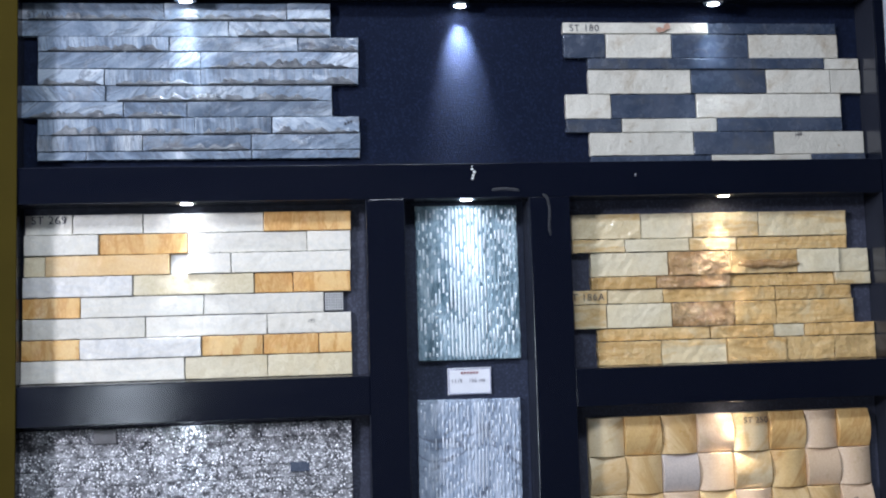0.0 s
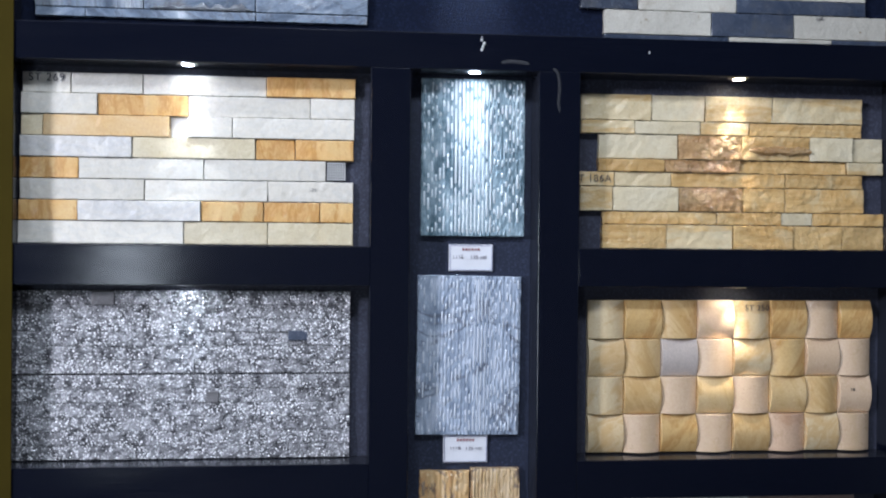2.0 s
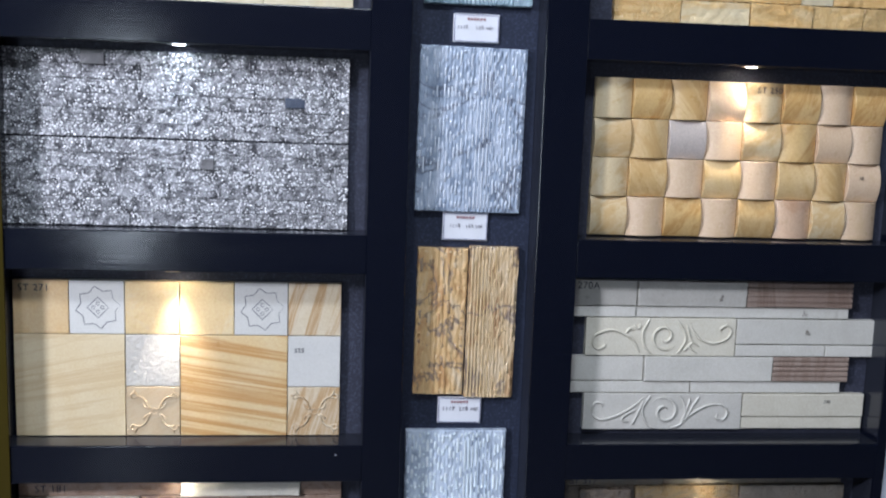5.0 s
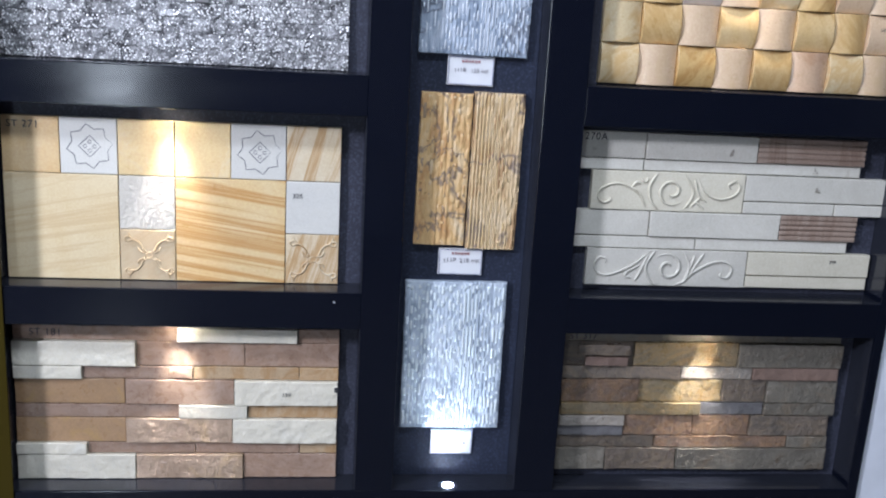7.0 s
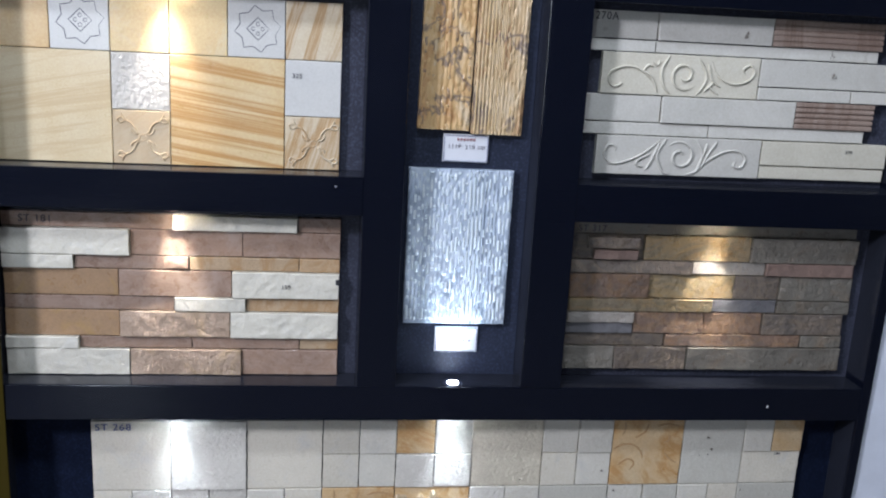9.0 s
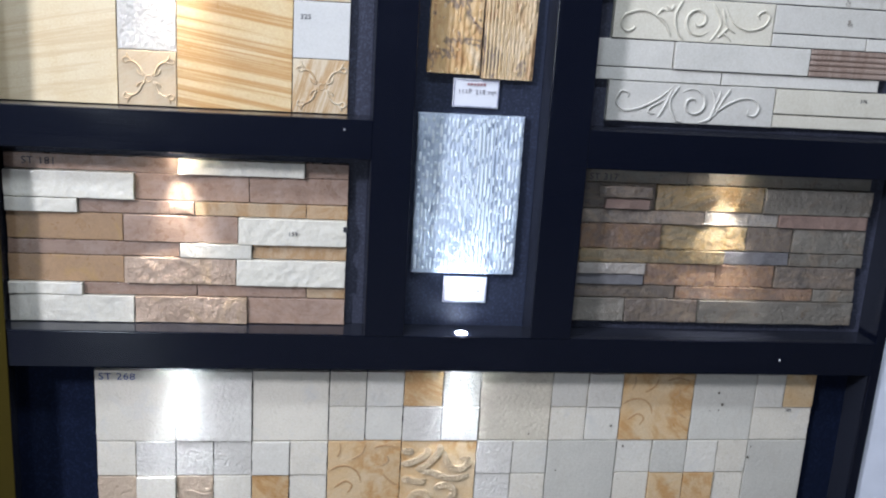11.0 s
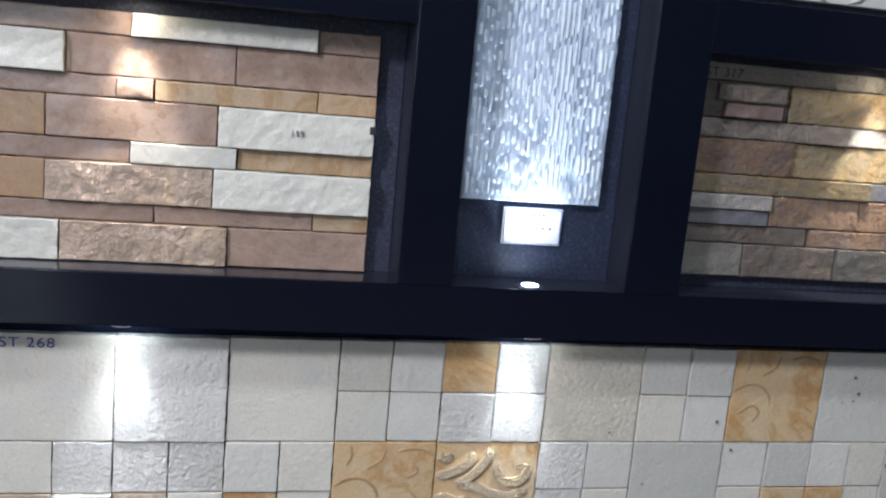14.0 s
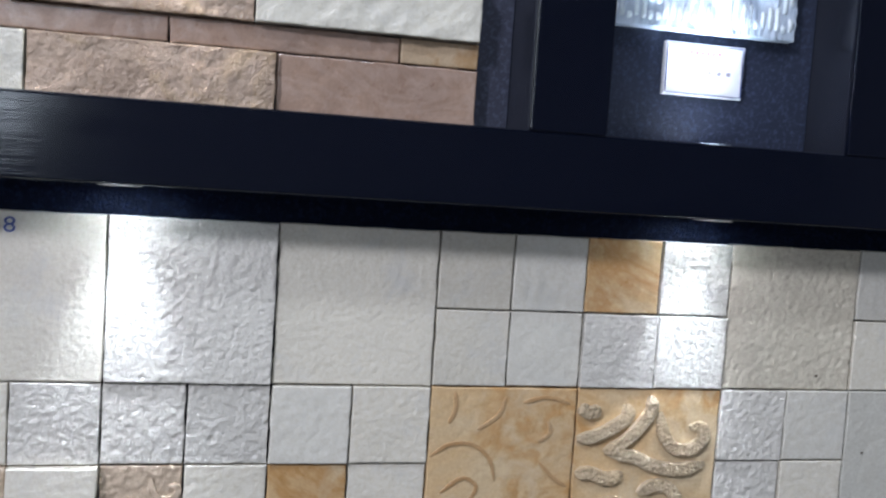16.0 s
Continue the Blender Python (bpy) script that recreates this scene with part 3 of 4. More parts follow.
def display():
    d = thing("display_cabinet", "black laminate wall cabinet with rows of shallow lit niches", "display cabinet")
    part("backing_board", box(-0.8530, 0.872, BACK, 0.058, 0.0, 2.72), M["niche"], d, "charcoal textured backing board")
    b = 0.0016
    # Added boards that brighten the backs of the side and middle niches by colour.
    for z0, z1 in ROWS:
        for x0, x1 in (LEFT, RIGHT):
            part("back_lining", box(x0 + 0.002, x1 - 0.0022, BACK - 0.0008, BACK + 0.002, z0 + 0.001, z1 - 0.001), M["pale_board"], d, "added niche back, coloured lighter than the backing board")
    part("back_lining", box(MID[0] + 0.002, MID[1] - 0.0022, BACK - 0.0008, BACK + 0.002, ROWS[3][0] + 0.001, ROWS[0][1] - 0.001), M["board"], d, "added niche back, coloured lighter than the backing board")
    part("plinth", box(-0.8530, 0.868, FRONT, BACK, 0.0, LOW_ROW[0], b), M["black"], d)
    part("head_rail", box(-0.8530, 0.872, FRONT, BACK, TOP_ROW[1], 2.72, b), M["black"], d)
    part("rail", box(LEFT[0], RIGHT[1], FRONT, BACK, LOW_ROW[1], ROWS[3][0], b), M["black"], d)
    part("rail", box(LEFT[0], RIGHT[1], FRONT, BACK, ROWS[0][1], TOP_ROW[0], b), M["black"], d)
    for low, high in zip(reversed(ROWS), list(reversed(ROWS))[1:]):
        for x0, x1 in (LEFT, RIGHT):
            part("rail", box(x0, x1, FRONT, BACK, low[1], high[0], b), M["black"], d)
    part("stile", box(LEFT[1], MID[0], FRONT - 0.0012, BACK, ROWS[3][0], ROWS[0][1], b), M["black"], d)
    part("stile", box(MID[1], RIGHT[0], FRONT - 0.0012, BACK, ROWS[3][0], ROWS[0][1], b), M["black"], d)
    part("stile", box(-0.8530, LEFT[0], FRONT - 0.0012, BACK, LOW_ROW[0], TOP_ROW[1], b), M["black"], d)
    bm = box(RIGHT[1], RIGHT[1] + 0.020, FRONT - 0.0012, BACK, LOW_ROW[0], TOP_ROW[1], b)
    for v in bm.verts:                         # the outer stile leans a little
        v.co.x += 0.0105 * (v.co.z - 1.9)
    part("stile", bm, M["black"], d)
    # thin linings of the niches
    for (x0, x1), spans in ((LEFT, ROWS), (RIGHT, ROWS), (MID, ((ROWS[3][0], ROWS[0][1]),)), ((LEFT[0], RIGHT[1]), (TOP_ROW, LOW_ROW))):
        for z0, z1 in spans:
            lean = 0.0105 * ((z0 + z1) / 2 - 1.9) if x1 == RIGHT[1] else 0.0
            part("side_lining", box(x1 - 0.0016 + lean, x1 + 0.0004 + lean, FRONT + 0.003, BACK - 0.0004, z0, z1), M["lining"], d, "charcoal niche lining")
            part("side_lining", box(x0 - 0.0004, x0 + 0.0012, FRONT + 0.003, BACK - 0.0004, z0, z1), M["lining"], d, "charcoal niche lining")
            part("floor_lining", box(x0 + 0.0013, x1 - 0.0017, FRONT + 0.003, BACK - 0.0004, z0 - 0.0004, z0 + 0.0009), M["lining"], d, "charcoal niche lining")
            part("top_lining", box(x0 + 0.0013, x1 - 0.0017, FRONT + 0.003, BACK - 0.0004, z1 - 0.0009, z1 + 0.0004), M["lining"], d, "charcoal niche lining")
    return d


def downlight(x, z, up=False, warm=False, lit=True, y=-0.035, watts=1.0, degrees=52, lean=0.030, drop=0.0):
    name = "uplight" if up else "downlight"
    look_word = "lit" if lit else "unlit"
    t = thing(name, f"small round recessed {'warm' if warm else 'cool white'} {look_word} spotlight with steel rim", "spotlight",
              (x, y, z - drop), "niche spotlights")
    s = -1 if up else 1
    ring, lens = disc(0.021, 0.0018, 32, 0.0115), disc(0.0120, 0.0012)
    for bm in (ring, lens):
        for v in bm.verts:
            v.co.z *= s
        bmesh.ops.recalc_face_normals(bm, faces=bm.faces[:])
    part("rim", ring, M["chrome"], t)
    if drop:
        part("housing", disc(0.019, drop, 28), M["black"], t, "black surface-mounted housing", (0, 0, drop))
    z -= drop
    part("lens", lens, M[("lamp_warm" if warm or warm is None else "lamp_cool") if lit else "lamp_off"], t)
    if lit:
        spot_lamp("spot_light", (x, y, z - s * 0.006), (x, y + lean, z - s * 0.2), watts, degrees, {True: WARM, None: NEUTRAL, False: COOL}[warm])
    return t


room()
cabinet = display()
LX, RX = -0.536, 0.526
for x, z, warm, watts in ((LX, TOP_ROW[1], False, 1.2), (0.004, TOP_ROW[1], False, 13.0), (RX, TOP_ROW[1], False, 1.2),
                          (LX, ROWS[0][1], False, 1.1), (0.002, ROWS[0][1], False, 1.05), (RX, ROWS[0][1], None, 1.15),
                          (LX, ROWS[1][1], False, 0.35), (RX, ROWS[1][1], True, 0.95), (LX - 0.01, ROWS[2][1], None, 1.5),
                          (LX, ROWS[3][1], None, 1.5), (RX - 0.02, ROWS[3][1], None, 2.2),
                          (LX - 0.004, LOW_ROW[1], False, 1.2), (0.0, LOW_ROW[1], False, 1.1)):
    top = z == TOP_ROW[1]
    wide = top and abs(x) < 0.1
    downlight(x, z, warm=warm, watts=watts * 3.2, drop=0.014 if top else 0.0, y=-0.010 if wide else -0.030 if top else -0.035, degrees=50 if wide else 52, lean=0.065 if wide else 0.030)
downlight(-0.007, ROWS[3][0], up=True, watts=5.0, degrees=72)


# ---------------------------------------------------------------- stone panels, from the top row down
def stone_panel(label):
    return thing("stone_panel", label, "stone panel", (0, 0, 0), "stone samples in the cabinet")


def wavy_marble():
    p = stone_panel("blue-grey marble ledge panel with wavy chipped edges")
    heights = [2.473, 2.438, 2.405, 2.375, 2.341, 2.308, 2.276, 2.244, 2.210, 2.178, 2.1605]
    rows = [(-0.855, -0.582, -0.343, -0.256), (-0.855, -0.457, -0.256), (-0.821, -0.572, -0.322, -0.201), (-0.821, -0.512, -0.202),
            (-0.821, -0.696, -0.512, -0.203), (-0.855, -0.694, -0.256), (-0.855, -0.660, -0.539, -0.256),
            (-0.822, -0.524, -0.375, -0.203), (-0.822, -0.624, -0.416, -0.202), (-0.822, -0.730, -0.415, -0.203)]
    codes = ["wave_back wave wave", "wave wave_back", "wave_stripe wave wave_back", "wave wave", "wave wave_stripe wave_stripe", "wave_back wave", "wave wave_back wave",
             "wave_stripe wave_stripe wave_back", "wave_stripe wave wave", "wave wave_back wave"]
    courses(p, heights, rows, codes, 0.003, {"*": 0.002}, 0.0012, 3)
    # the chipped lower lips of the stones, each an uneven scalloped strip
    random.seed(11)
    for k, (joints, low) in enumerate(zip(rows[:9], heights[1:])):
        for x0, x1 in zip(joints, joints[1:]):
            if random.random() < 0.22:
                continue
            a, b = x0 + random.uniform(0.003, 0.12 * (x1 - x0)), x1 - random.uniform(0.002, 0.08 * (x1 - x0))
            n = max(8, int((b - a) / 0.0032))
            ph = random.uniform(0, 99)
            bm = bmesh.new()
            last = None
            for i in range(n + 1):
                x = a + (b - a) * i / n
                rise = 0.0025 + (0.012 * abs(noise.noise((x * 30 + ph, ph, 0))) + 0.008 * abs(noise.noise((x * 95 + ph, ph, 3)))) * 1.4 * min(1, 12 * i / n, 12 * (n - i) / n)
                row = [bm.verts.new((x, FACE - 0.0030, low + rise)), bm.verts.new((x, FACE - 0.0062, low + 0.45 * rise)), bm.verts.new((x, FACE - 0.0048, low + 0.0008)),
                       bm.verts.new((x, FACE + 0.004, low + 0.0006))]
                if last:
                    for q in range(3):
                        bm.faces.new((last[q], last[q + 1], row[q + 1], row[q]))
                last = row
            bmesh.ops.recalc_face_normals(bm, faces=bm.faces[:])
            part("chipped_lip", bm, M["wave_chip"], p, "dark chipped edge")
    writing("ST 161", -0.842, 2.443, 0.017, p, None)
    for i in range(3):
        part("pen_mark", box(-0.233 + i * 0.006, -0.230 + i * 0.006, FACE - 0.0052, FACE - 0.0045, 2.226 + i * 0.002, 2.231 + i * 0.002), M["ink"], p)


def slate_and_cream():
    p = stone_panel("interlocking panel of cream sandstone and dark slate strips")
    heights = [2.437, 2.413, 2.362, 2.338, 2.287, 2.236, 2.207, 2.159, 2.142]
    rows = [(0.216, 0.524, 0.804), (0.216, 0.305, 0.444, 0.610, 0.806), (0.265, 0.772, 0.850), (0.265, 0.482, 0.644, 0.785, 0.852),
            (0.216, 0.311, 0.491, 0.806), (0.216, 0.332, 0.534, 0.806), (0.263, 0.482, 0.654, 0.852), (0.264, 0.519, 0.734, 0.852)]
    codes = ["cream slate", "slate cream slate cream", "slate cream", "cream slate cream cream", "cream slate cream", "slate cream slate",
             "cream slate cream", "slate cream slate"]
    courses(p, heights, rows, codes, 0.002, {"slate": 0.0015, "cream": 0.001}, 0.001, 5)
    writing("ST 180", 0.229, 2.418, 0.020, p, None)
    writing("180", 0.700, 2.196, 0.010, p, None, tilt=8)
    random.seed(4)
    bm = bmesh.new()
    for i in range(7):
        bmesh.ops.create_circle(bm, cap_ends=True, radius=random.uniform(0.003, 0.007), segments=9,
                                matrix=pose(0.425 + random.uniform(-0.012, 0.014), FACE - 0.0048 - i * 0.0001, 2.424 + random.uniform(-0.008, 0.006), 90, 0, 0))
    part("stain", bm, M["stain"], p, "red-brown stain")
    part("pen_drawing", join([ridge(spiral(0.505, 2.360, 0.022, 0.017, 150, 20, 12), 0.0022, 0.0002), ridge(spiral(0.560, 2.362, 0.024, 0.018, 165, 60, 12), 0.0022, 0.0002)]),
         M["ink"], p).location.y = FACE - 0.0048


def white_orange_ledge():
    p = stone_panel("split-face ledge panel of white and orange quartzite strips")
    heights = [2.056, 2.017, 1.977, 1.937, 1.897, 1.857, 1.817, 1.778, 1.7345]
    rows = [(-0.844, -0.755, -0.624, -0.394, -0.224), (-0.845, -0.707, -0.540, -0.311, -0.225), (-0.846, -0.806, -0.574, -0.541, -0.457, -0.226),
            (-0.847, -0.643, -0.414, -0.339, -0.227), (-0.848, -0.741, -0.510, -0.280), (-0.848, -0.620, -0.390, -0.227),
            (-0.850, -0.742, -0.515, -0.398, -0.291, -0.227), (-0.851, -0.547, -0.390, -0.227)]
    codes = ["white white white orange", "white orange white white", "yellow peach - white white", "ice yellow orange orange",
             "orange white white", "white white white", "orange ice orange orange orange", "white yellow yellow"]
    courses(p, heights, rows, codes, 0.0035, {"*": 0.0022, "ice": 0.003}, 0.001, 7)
    piece(p, -0.574, -0.541, 1.937, 1.977, "chalk", -0.010)
    part("adhesive_patch", box(-0.279, -0.243, FACE + 0.007, BACK - 0.001, 1.858, 1.896, 0.001), M["glue"], p, "dark bare backing patch")
    strands = []
    for i in range(8):
        x = -0.277 + i * 0.0046
        strands.append(box(x, x + 0.0015, FACE + 0.0045, FACE + 0.0065, 1.860, 1.895))
    for i in range(7):
        z = 1.862 + i * 0.0050
        strands.append(box(-0.278, -0.243, FACE + 0.0042, FACE + 0.0062, z, z + 0.0015))
    part("backing_mesh", join(strands), M["mesh"], p, "white glass-fibre backing mesh")
    writing("ST 269", -0.832, 2.0385, 0.021, p, None)
    writing("171", -0.312, 1.838, 0.009, p, None)


def tan_ledge():
    p = stone_panel("rough split-face ledge panel of tan and cream sandstone")
    heights = [2.040, 1.988, 1.961, 1.912, 1.886, 1.857, 1.808, 1.782, 1.7335]
    rows = [(0.218, 0.362, 0.471, 0.610, 0.800), (0.218, 0.327, 0.461, 0.562, 0.799), (0.254, 0.416, 0.546, 0.689, 0.780, 0.846),
            (0.253, 0.389, 0.545, 0.769, 0.847), (0.216, 0.287, 0.403, 0.640, 0.804), (0.217, 0.284, 0.419, 0.551, 0.639, 0.807),
            (0.263, 0.498, 0.632, 0.698, 0.850), (0.262, 0.394, 0.531, 0.657, 0.761, 0.851)]
    codes = ["sand yellow sand sand", "sand yellow sand tan", "yellow rust tan yellow yellow", "tan rust tan sand", "sand sand tan tan",
             "sand yellow rust tan tan", "tan tan yellow tan", "tan sand tan tan tan"]
    courses(p, heights, rows, codes, 0.004, {"sand": 0.0035, "yellow": 0.003, "tan": 0.0045, "rust": 0.008}, 0.0014, 9)
    writing("ST 186A", 0.203, 1.8655, 0.020, p, None)
    # a long chipped nose across two stones
    part("chipped_nose", ridge([(0.560 + i * 0.013, 1.932 + 0.002 * math.sin(i * 1.7)) for i in range(11)], 0.016, 0.007), M["rust"], p, "rust-brown chipped nose").location.y = FACE - 0.008


def mica_panel():
    p = stone_panel("glittering dark grey mica schist ledge panel")
    random.seed(21)
    top, joint, low = 1.647, 1.489, 1.3275
    for z1, z0 in ((top, joint + 0.0012), (joint - 0.0012, low)):
        n = 6
        for k in range(n):
            a, b = z1 + (z0 - z1) * k / n, z1 + (z0 - z1) * (k + 1) / n
            x = -0.853
            while x < -0.232:
                step = random.uniform(0.09, 0.24)
                e = -0.231 if x + step > -0.29 else x + step
                piece(p, x, e, b, a, "mica", random.uniform(-0.002, 0.002), 0.004, 0.0004, gap=0.00025)
                x = e
    piece(p, -0.715, -0.672, 1.619, 1.647, "multi_blue", 0.0065, 0.002)
    piece(p, -0.502, -0.478, 1.434, 1.456, "multi_blue", 0.0045, 0.002)
    piece(p, -0.350, -0.312, 1.552, 1.572, "slate", 0.0035, 0.002)


def basket_panel():
    p = stone_panel("basket-weave panel of curved honed sandstone tiles")
    random.seed(2)
    heights = [1.632, 1.555, 1.480, 1.405, 1.3285]
    codes = ["e c a b e c b c", "e a d b e c b b", "e a b a b a a b", "e b c b a f e b"]
    xs = [0.236 + 0.0733 * i + d for i, d in enumerate((0, 0, 0.002, 0.003, 0.004, 0.007, 0.009, 0.005, 0))]

    def arch_x(u, v):
        return 0.0115 * (1 - u * u)

    def arch_z(u, v):
        return 0.0115 * (1 - v * v)
    for r, row in enumerate(codes):
        for c, code in enumerate(row.split()):
            even = (r + c) % 2 == 0
            ob = piece(p, xs[c], xs[c + 1], heights[r + 1], heights[r], "basket_" + code, 0.0, 0.0, 0.0006, "curved_tile",
                       0.0004, 9, 9, arch_x if even else arch_z)
    writing("ST 250", 0.553, 1.612, 0.016, p, FACE - 0.0124)
    writing("18", 0.775, 1.450, 0.009, p, FACE - 0.0124)


def star(cx, cz, r, tile):
    """An engraved eight-pointed star with a square and dots inside; raised dark strips stand in for the grooves' shade.
    """
    def closed(corners):
        pts = []
        for a, b in zip(corners, corners[1:] + corners[:1]):
            pts += [(a[0] + (b[0] - a[0]) * k / 3, a[1] + (b[1] - a[1]) * k / 3) for k in range(3)]
        return pts + pts[:1]

    def shade_strip(name, points, width):
        nest(part(name, ridge(points, width, 0.0008, 4), M["groove_shade"], tile, "raised dark strip coloured as an engraved line's shade", (0, FACE - 0.0010, 0)), tile)
    ring = [(r if i % 2 == 0 else r * 0.78, radians(22.5 * i + 8)) for i in range(16)]
    shade_strip("star_outline", closed([(cx + d * math.cos(a), cz + d * math.sin(a)) for d, a in ring]), 0.0022)
    q = r * 0.48
    shade_strip("star_square", closed([(cx + q, cz), (cx, cz + q), (cx - q, cz), (cx, cz - q)]), 0.0024)
    for dx, dz in ((0.2, 0), (-0.2, 0), (0, 0.2), (0, -0.2)):
        shade_strip("star_dot", spiral(cx + dx * r, cz + dz * r, 0.0032, 0.0032, 0, 360, 12), 0.0018)


def cross_motif(cx, cz, r):
    bits = []
    for sx in (1, -1):
        for sz in (1, -1):
            for line in (((0.12, 0.14), (0.24, 0.22), (0.32, 0.42), (0.50, 0.60), (0.70, 0.62), (0.84, 0.52)), ((0.62, 0.64), (0.72, 0.74), (0.80, 0.92)),
                         ((0.84, 0.54), (0.94, 0.66), (0.84, 0.76), (0.72, 0.72)), ((0.16, 0.10), (0.36, 0.18), (0.44, 0.34))):
                bits.append(ridge(through_points([(cx + sx * a * r, cz + sz * c * r) for a, c in line]), 0.0034, 0.0034))
    bits.append(ridge(spiral(cx, cz, 0.12 * r, 0.12 * r, 0, 360, 16), 0.003, 0.0018))
    return join(bits)


def square_panel():
    p = stone_panel("panel of square sandstone tiles, some carved with stars")
    random.seed(31)
    x = [-0.846 + 0.1012 * i for i in range(7)]
    z = [1.224, 1.121, 1.020, 0.9225]
    for i, code in enumerate(("peach", "chalk", "plain_yellow", "plain_yellow", "chalk", "grain_up")):
        tile = piece(p, x[i], x[i + 1], z[1], z[0], code, 0.0004, name="tile")
        if code == "chalk":
            star((x[i] + x[i + 1]) / 2 + 0.002, 1.172, 0.041, tile)
    piece(p, x[0], x[2], z[3], z[1], "butter", 0.001, name="tile")
    piece(p, x[2], x[3], z[2], z[1], "rough_white", 0.0, name="tile", nx=46, nz=46, height=hammered_face(0.0012, 0.0055)(x[3] - x[2], z[1] - z[2]))
    for i, code in ((2, "tan_tile"), (5, "grain_up")):
        tile = piece(p, x[i], x[i + 1], z[3], z[2], code, 0.0008, name="tile")
        nest(part("carved_cross", cross_motif((x[i] + x[i + 1]) / 2 + 0.002, 0.971, 0.047), M[code], tile, "carved leafy cross", (0, FACE - 0.0010, 0)), tile)
    piece(p, x[3], x[5], z[3], z[1], "grain", 0.0012, 0.0008, name="tile")
    piece(p, x[5], x[6], z[2], z[1], "chalk", 0.0016, name="tile")
    writing("ST 271", -0.836, 1.203, 0.018, p, None)
    writing("325", -0.328, 1.089, 0.012, p, None, "ink")


def scroll(x0, z0, s, kind):
    """The carved scroll of a strip from its lower left corner (x0, z0), in units of s: one spiral amid arcs, leaves and tendrils."""
    if kind == 0:
        lines = [[(198, 36), (145, 82), (92, 96), (39, 78), (27, 45), (48, 24), (74, 36), (65, 49)],
                 [(207, 9), (180, 63), (150, 82)], [(150, 82), (166, 103), (184, 96)], [(180, 118), (198, 103), (207, 121)],
                 [(242, 140), (216, 91), (225, 36), (255, 4)], [(343, 140), (375, 91), (379, 54), (349, 4)],
                 [(384, 118), (402, 63), (437, 36)], [(393, 36), (410, 24), (428, 9)], [(375, 18), (410, 54)],
                 [(393, 127), (428, 72), (481, 49), (534, 63), (555, 94), (538, 118), (513, 103), (525, 85)]]
        spin = spiral(299 * s + x0, 73 * s + z0, 11 * s, 55 * s, 200, 680, 44)
    else:
        lines = [[(243, 136), (189, 87), (126, 52), (63, 38), (31, 69), (45, 104), (72, 100), (72, 83)],
                 [(207, 78), (162, 55), (153, 35), (180, 29)], [(234, 121), (207, 52), (189, 17)],
                 [(261, 136), (228, 78), (252, 17), (279, 4)], [(368, 136), (395, 87), (386, 26), (341, 4)],
                 [(413, 121), (404, 87), (377, 9)], [(449, 130), (422, 87), (395, 26)],
                 [(368, 9), (422, 61), (485, 95), (539, 95), (562, 69), (548, 38), (521, 43), (526, 61)]]
        spin = spiral(314 * s + x0, 71 * s + z0, 11 * s, 57 * s, 20, 500, 44)
    bits = [ridge(spin, 0.0046, 0.0056)]
    for line in lines:
        bits.append(ridge(through_points([(x0 + a * s, z0 + c * s) for a, c in line]), 0.0040, 0.0050))
    return join(bits)


def ribbed_height(count):
    def height(u, v):
        f = (v * 0.5 + 0.5) * count
        return 0.0 if abs(f - round(f)) < 0.14 and 0.3 < f < count - 0.3 else 0.004
    return height


def ivory_panel():
    p = stone_panel("ivory limestone ledge panel with carved scrolls and brown ribbed strips")
    random.seed(41)
    h = [1.240, 1.188, 1.165, 1.087, 1.035, 1.010, 0.9345]
    for x0, x1, z1, z0, code in ((0.213, 0.343, h[0], h[1], "ivory"), (0.343, 0.568, h[0], h[1], "ivory"), (0.213, 0.342, h[1], h[2], "ivory"), (0.342, 0.787, h[1], h[2], "ivory"),
                                 (0.551, 0.846, h[2], 1.112, "ivory"), (0.551, 0.741, 1.112, h[3], "ivory"), (0.741, 0.846, 1.112, h[3], "ivory"),
                                 (0.213, 0.365, h[3], h[4], "ivory"), (0.365, 0.633, h[3], h[4], "ivory"), (0.212, 0.464, h[4], h[5], "ivory"), (0.464, 0.783, h[4], h[5], "ivory"),
                                 (0.575, 0.836, h[5], 0.961, "ivory_warm"), (0.575, 0.836, 0.961, h[6], "ivory_warm")):
        piece(p, x0, x1, z0, z1, code, random.uniform(-0.001, 0.005), 0.0006, 0.001, gap=0.0009)
    for x0, x1, z1, z0 in ((0.568, 0.791, h[0], h[1]), (0.633, 0.795, h[3], h[4])):
        piece(p, x0, x1, z0, z1, "rib_brown", 0.0, 0.0, 0.0004, "ribbed_strip", 0.0005, 4, 41, ribbed_height(5), "brown ribbed strip")
    for x0, x1, z1, z0, f, code in ((0.242, 0.551, h[2], h[3], 1, "ivory_warm"), (0.245, 0.575, h[5], h[6], -1, "ivory")):
        ob = piece(p, x0, x1, z0, z1, code, 0.002, 0.0004, 0.0006, "carved_strip")
        scrolled = part("carved_scroll", scroll(x0, z0 + 0.001, (x1 - x0) / (575 if f > 0 else 620), 0 if f > 0 else 1), M[code], ob, "raised carved scroll", (0, FACE - 0.002, 0))
        nest(scrolled, ob)
    writing("270A", 0.221, 1.222, 0.020, p, None, wide=0.95)
    writing("270", 0.748, 0.990, 0.009, p, None)
    random.seed(8)
    for x, z in ((0.700, 1.140), (0.690, 1.176), (0.515, 1.207)):
        bm = bmesh.new()
        for i in range(5):
            bmesh.ops.create_circle(bm, cap_ends=True, radius=random.uniform(0.0012, 0.003), segments=7,
                                    matrix=pose(x + random.uniform(-0.004, 0.004), FACE - 0.0056 - i * 0.0001, z + random.uniform(-0.006, 0.006), 90, 0, 0))
        part("pit", bm, M["pit"], p, "small grey blemish")


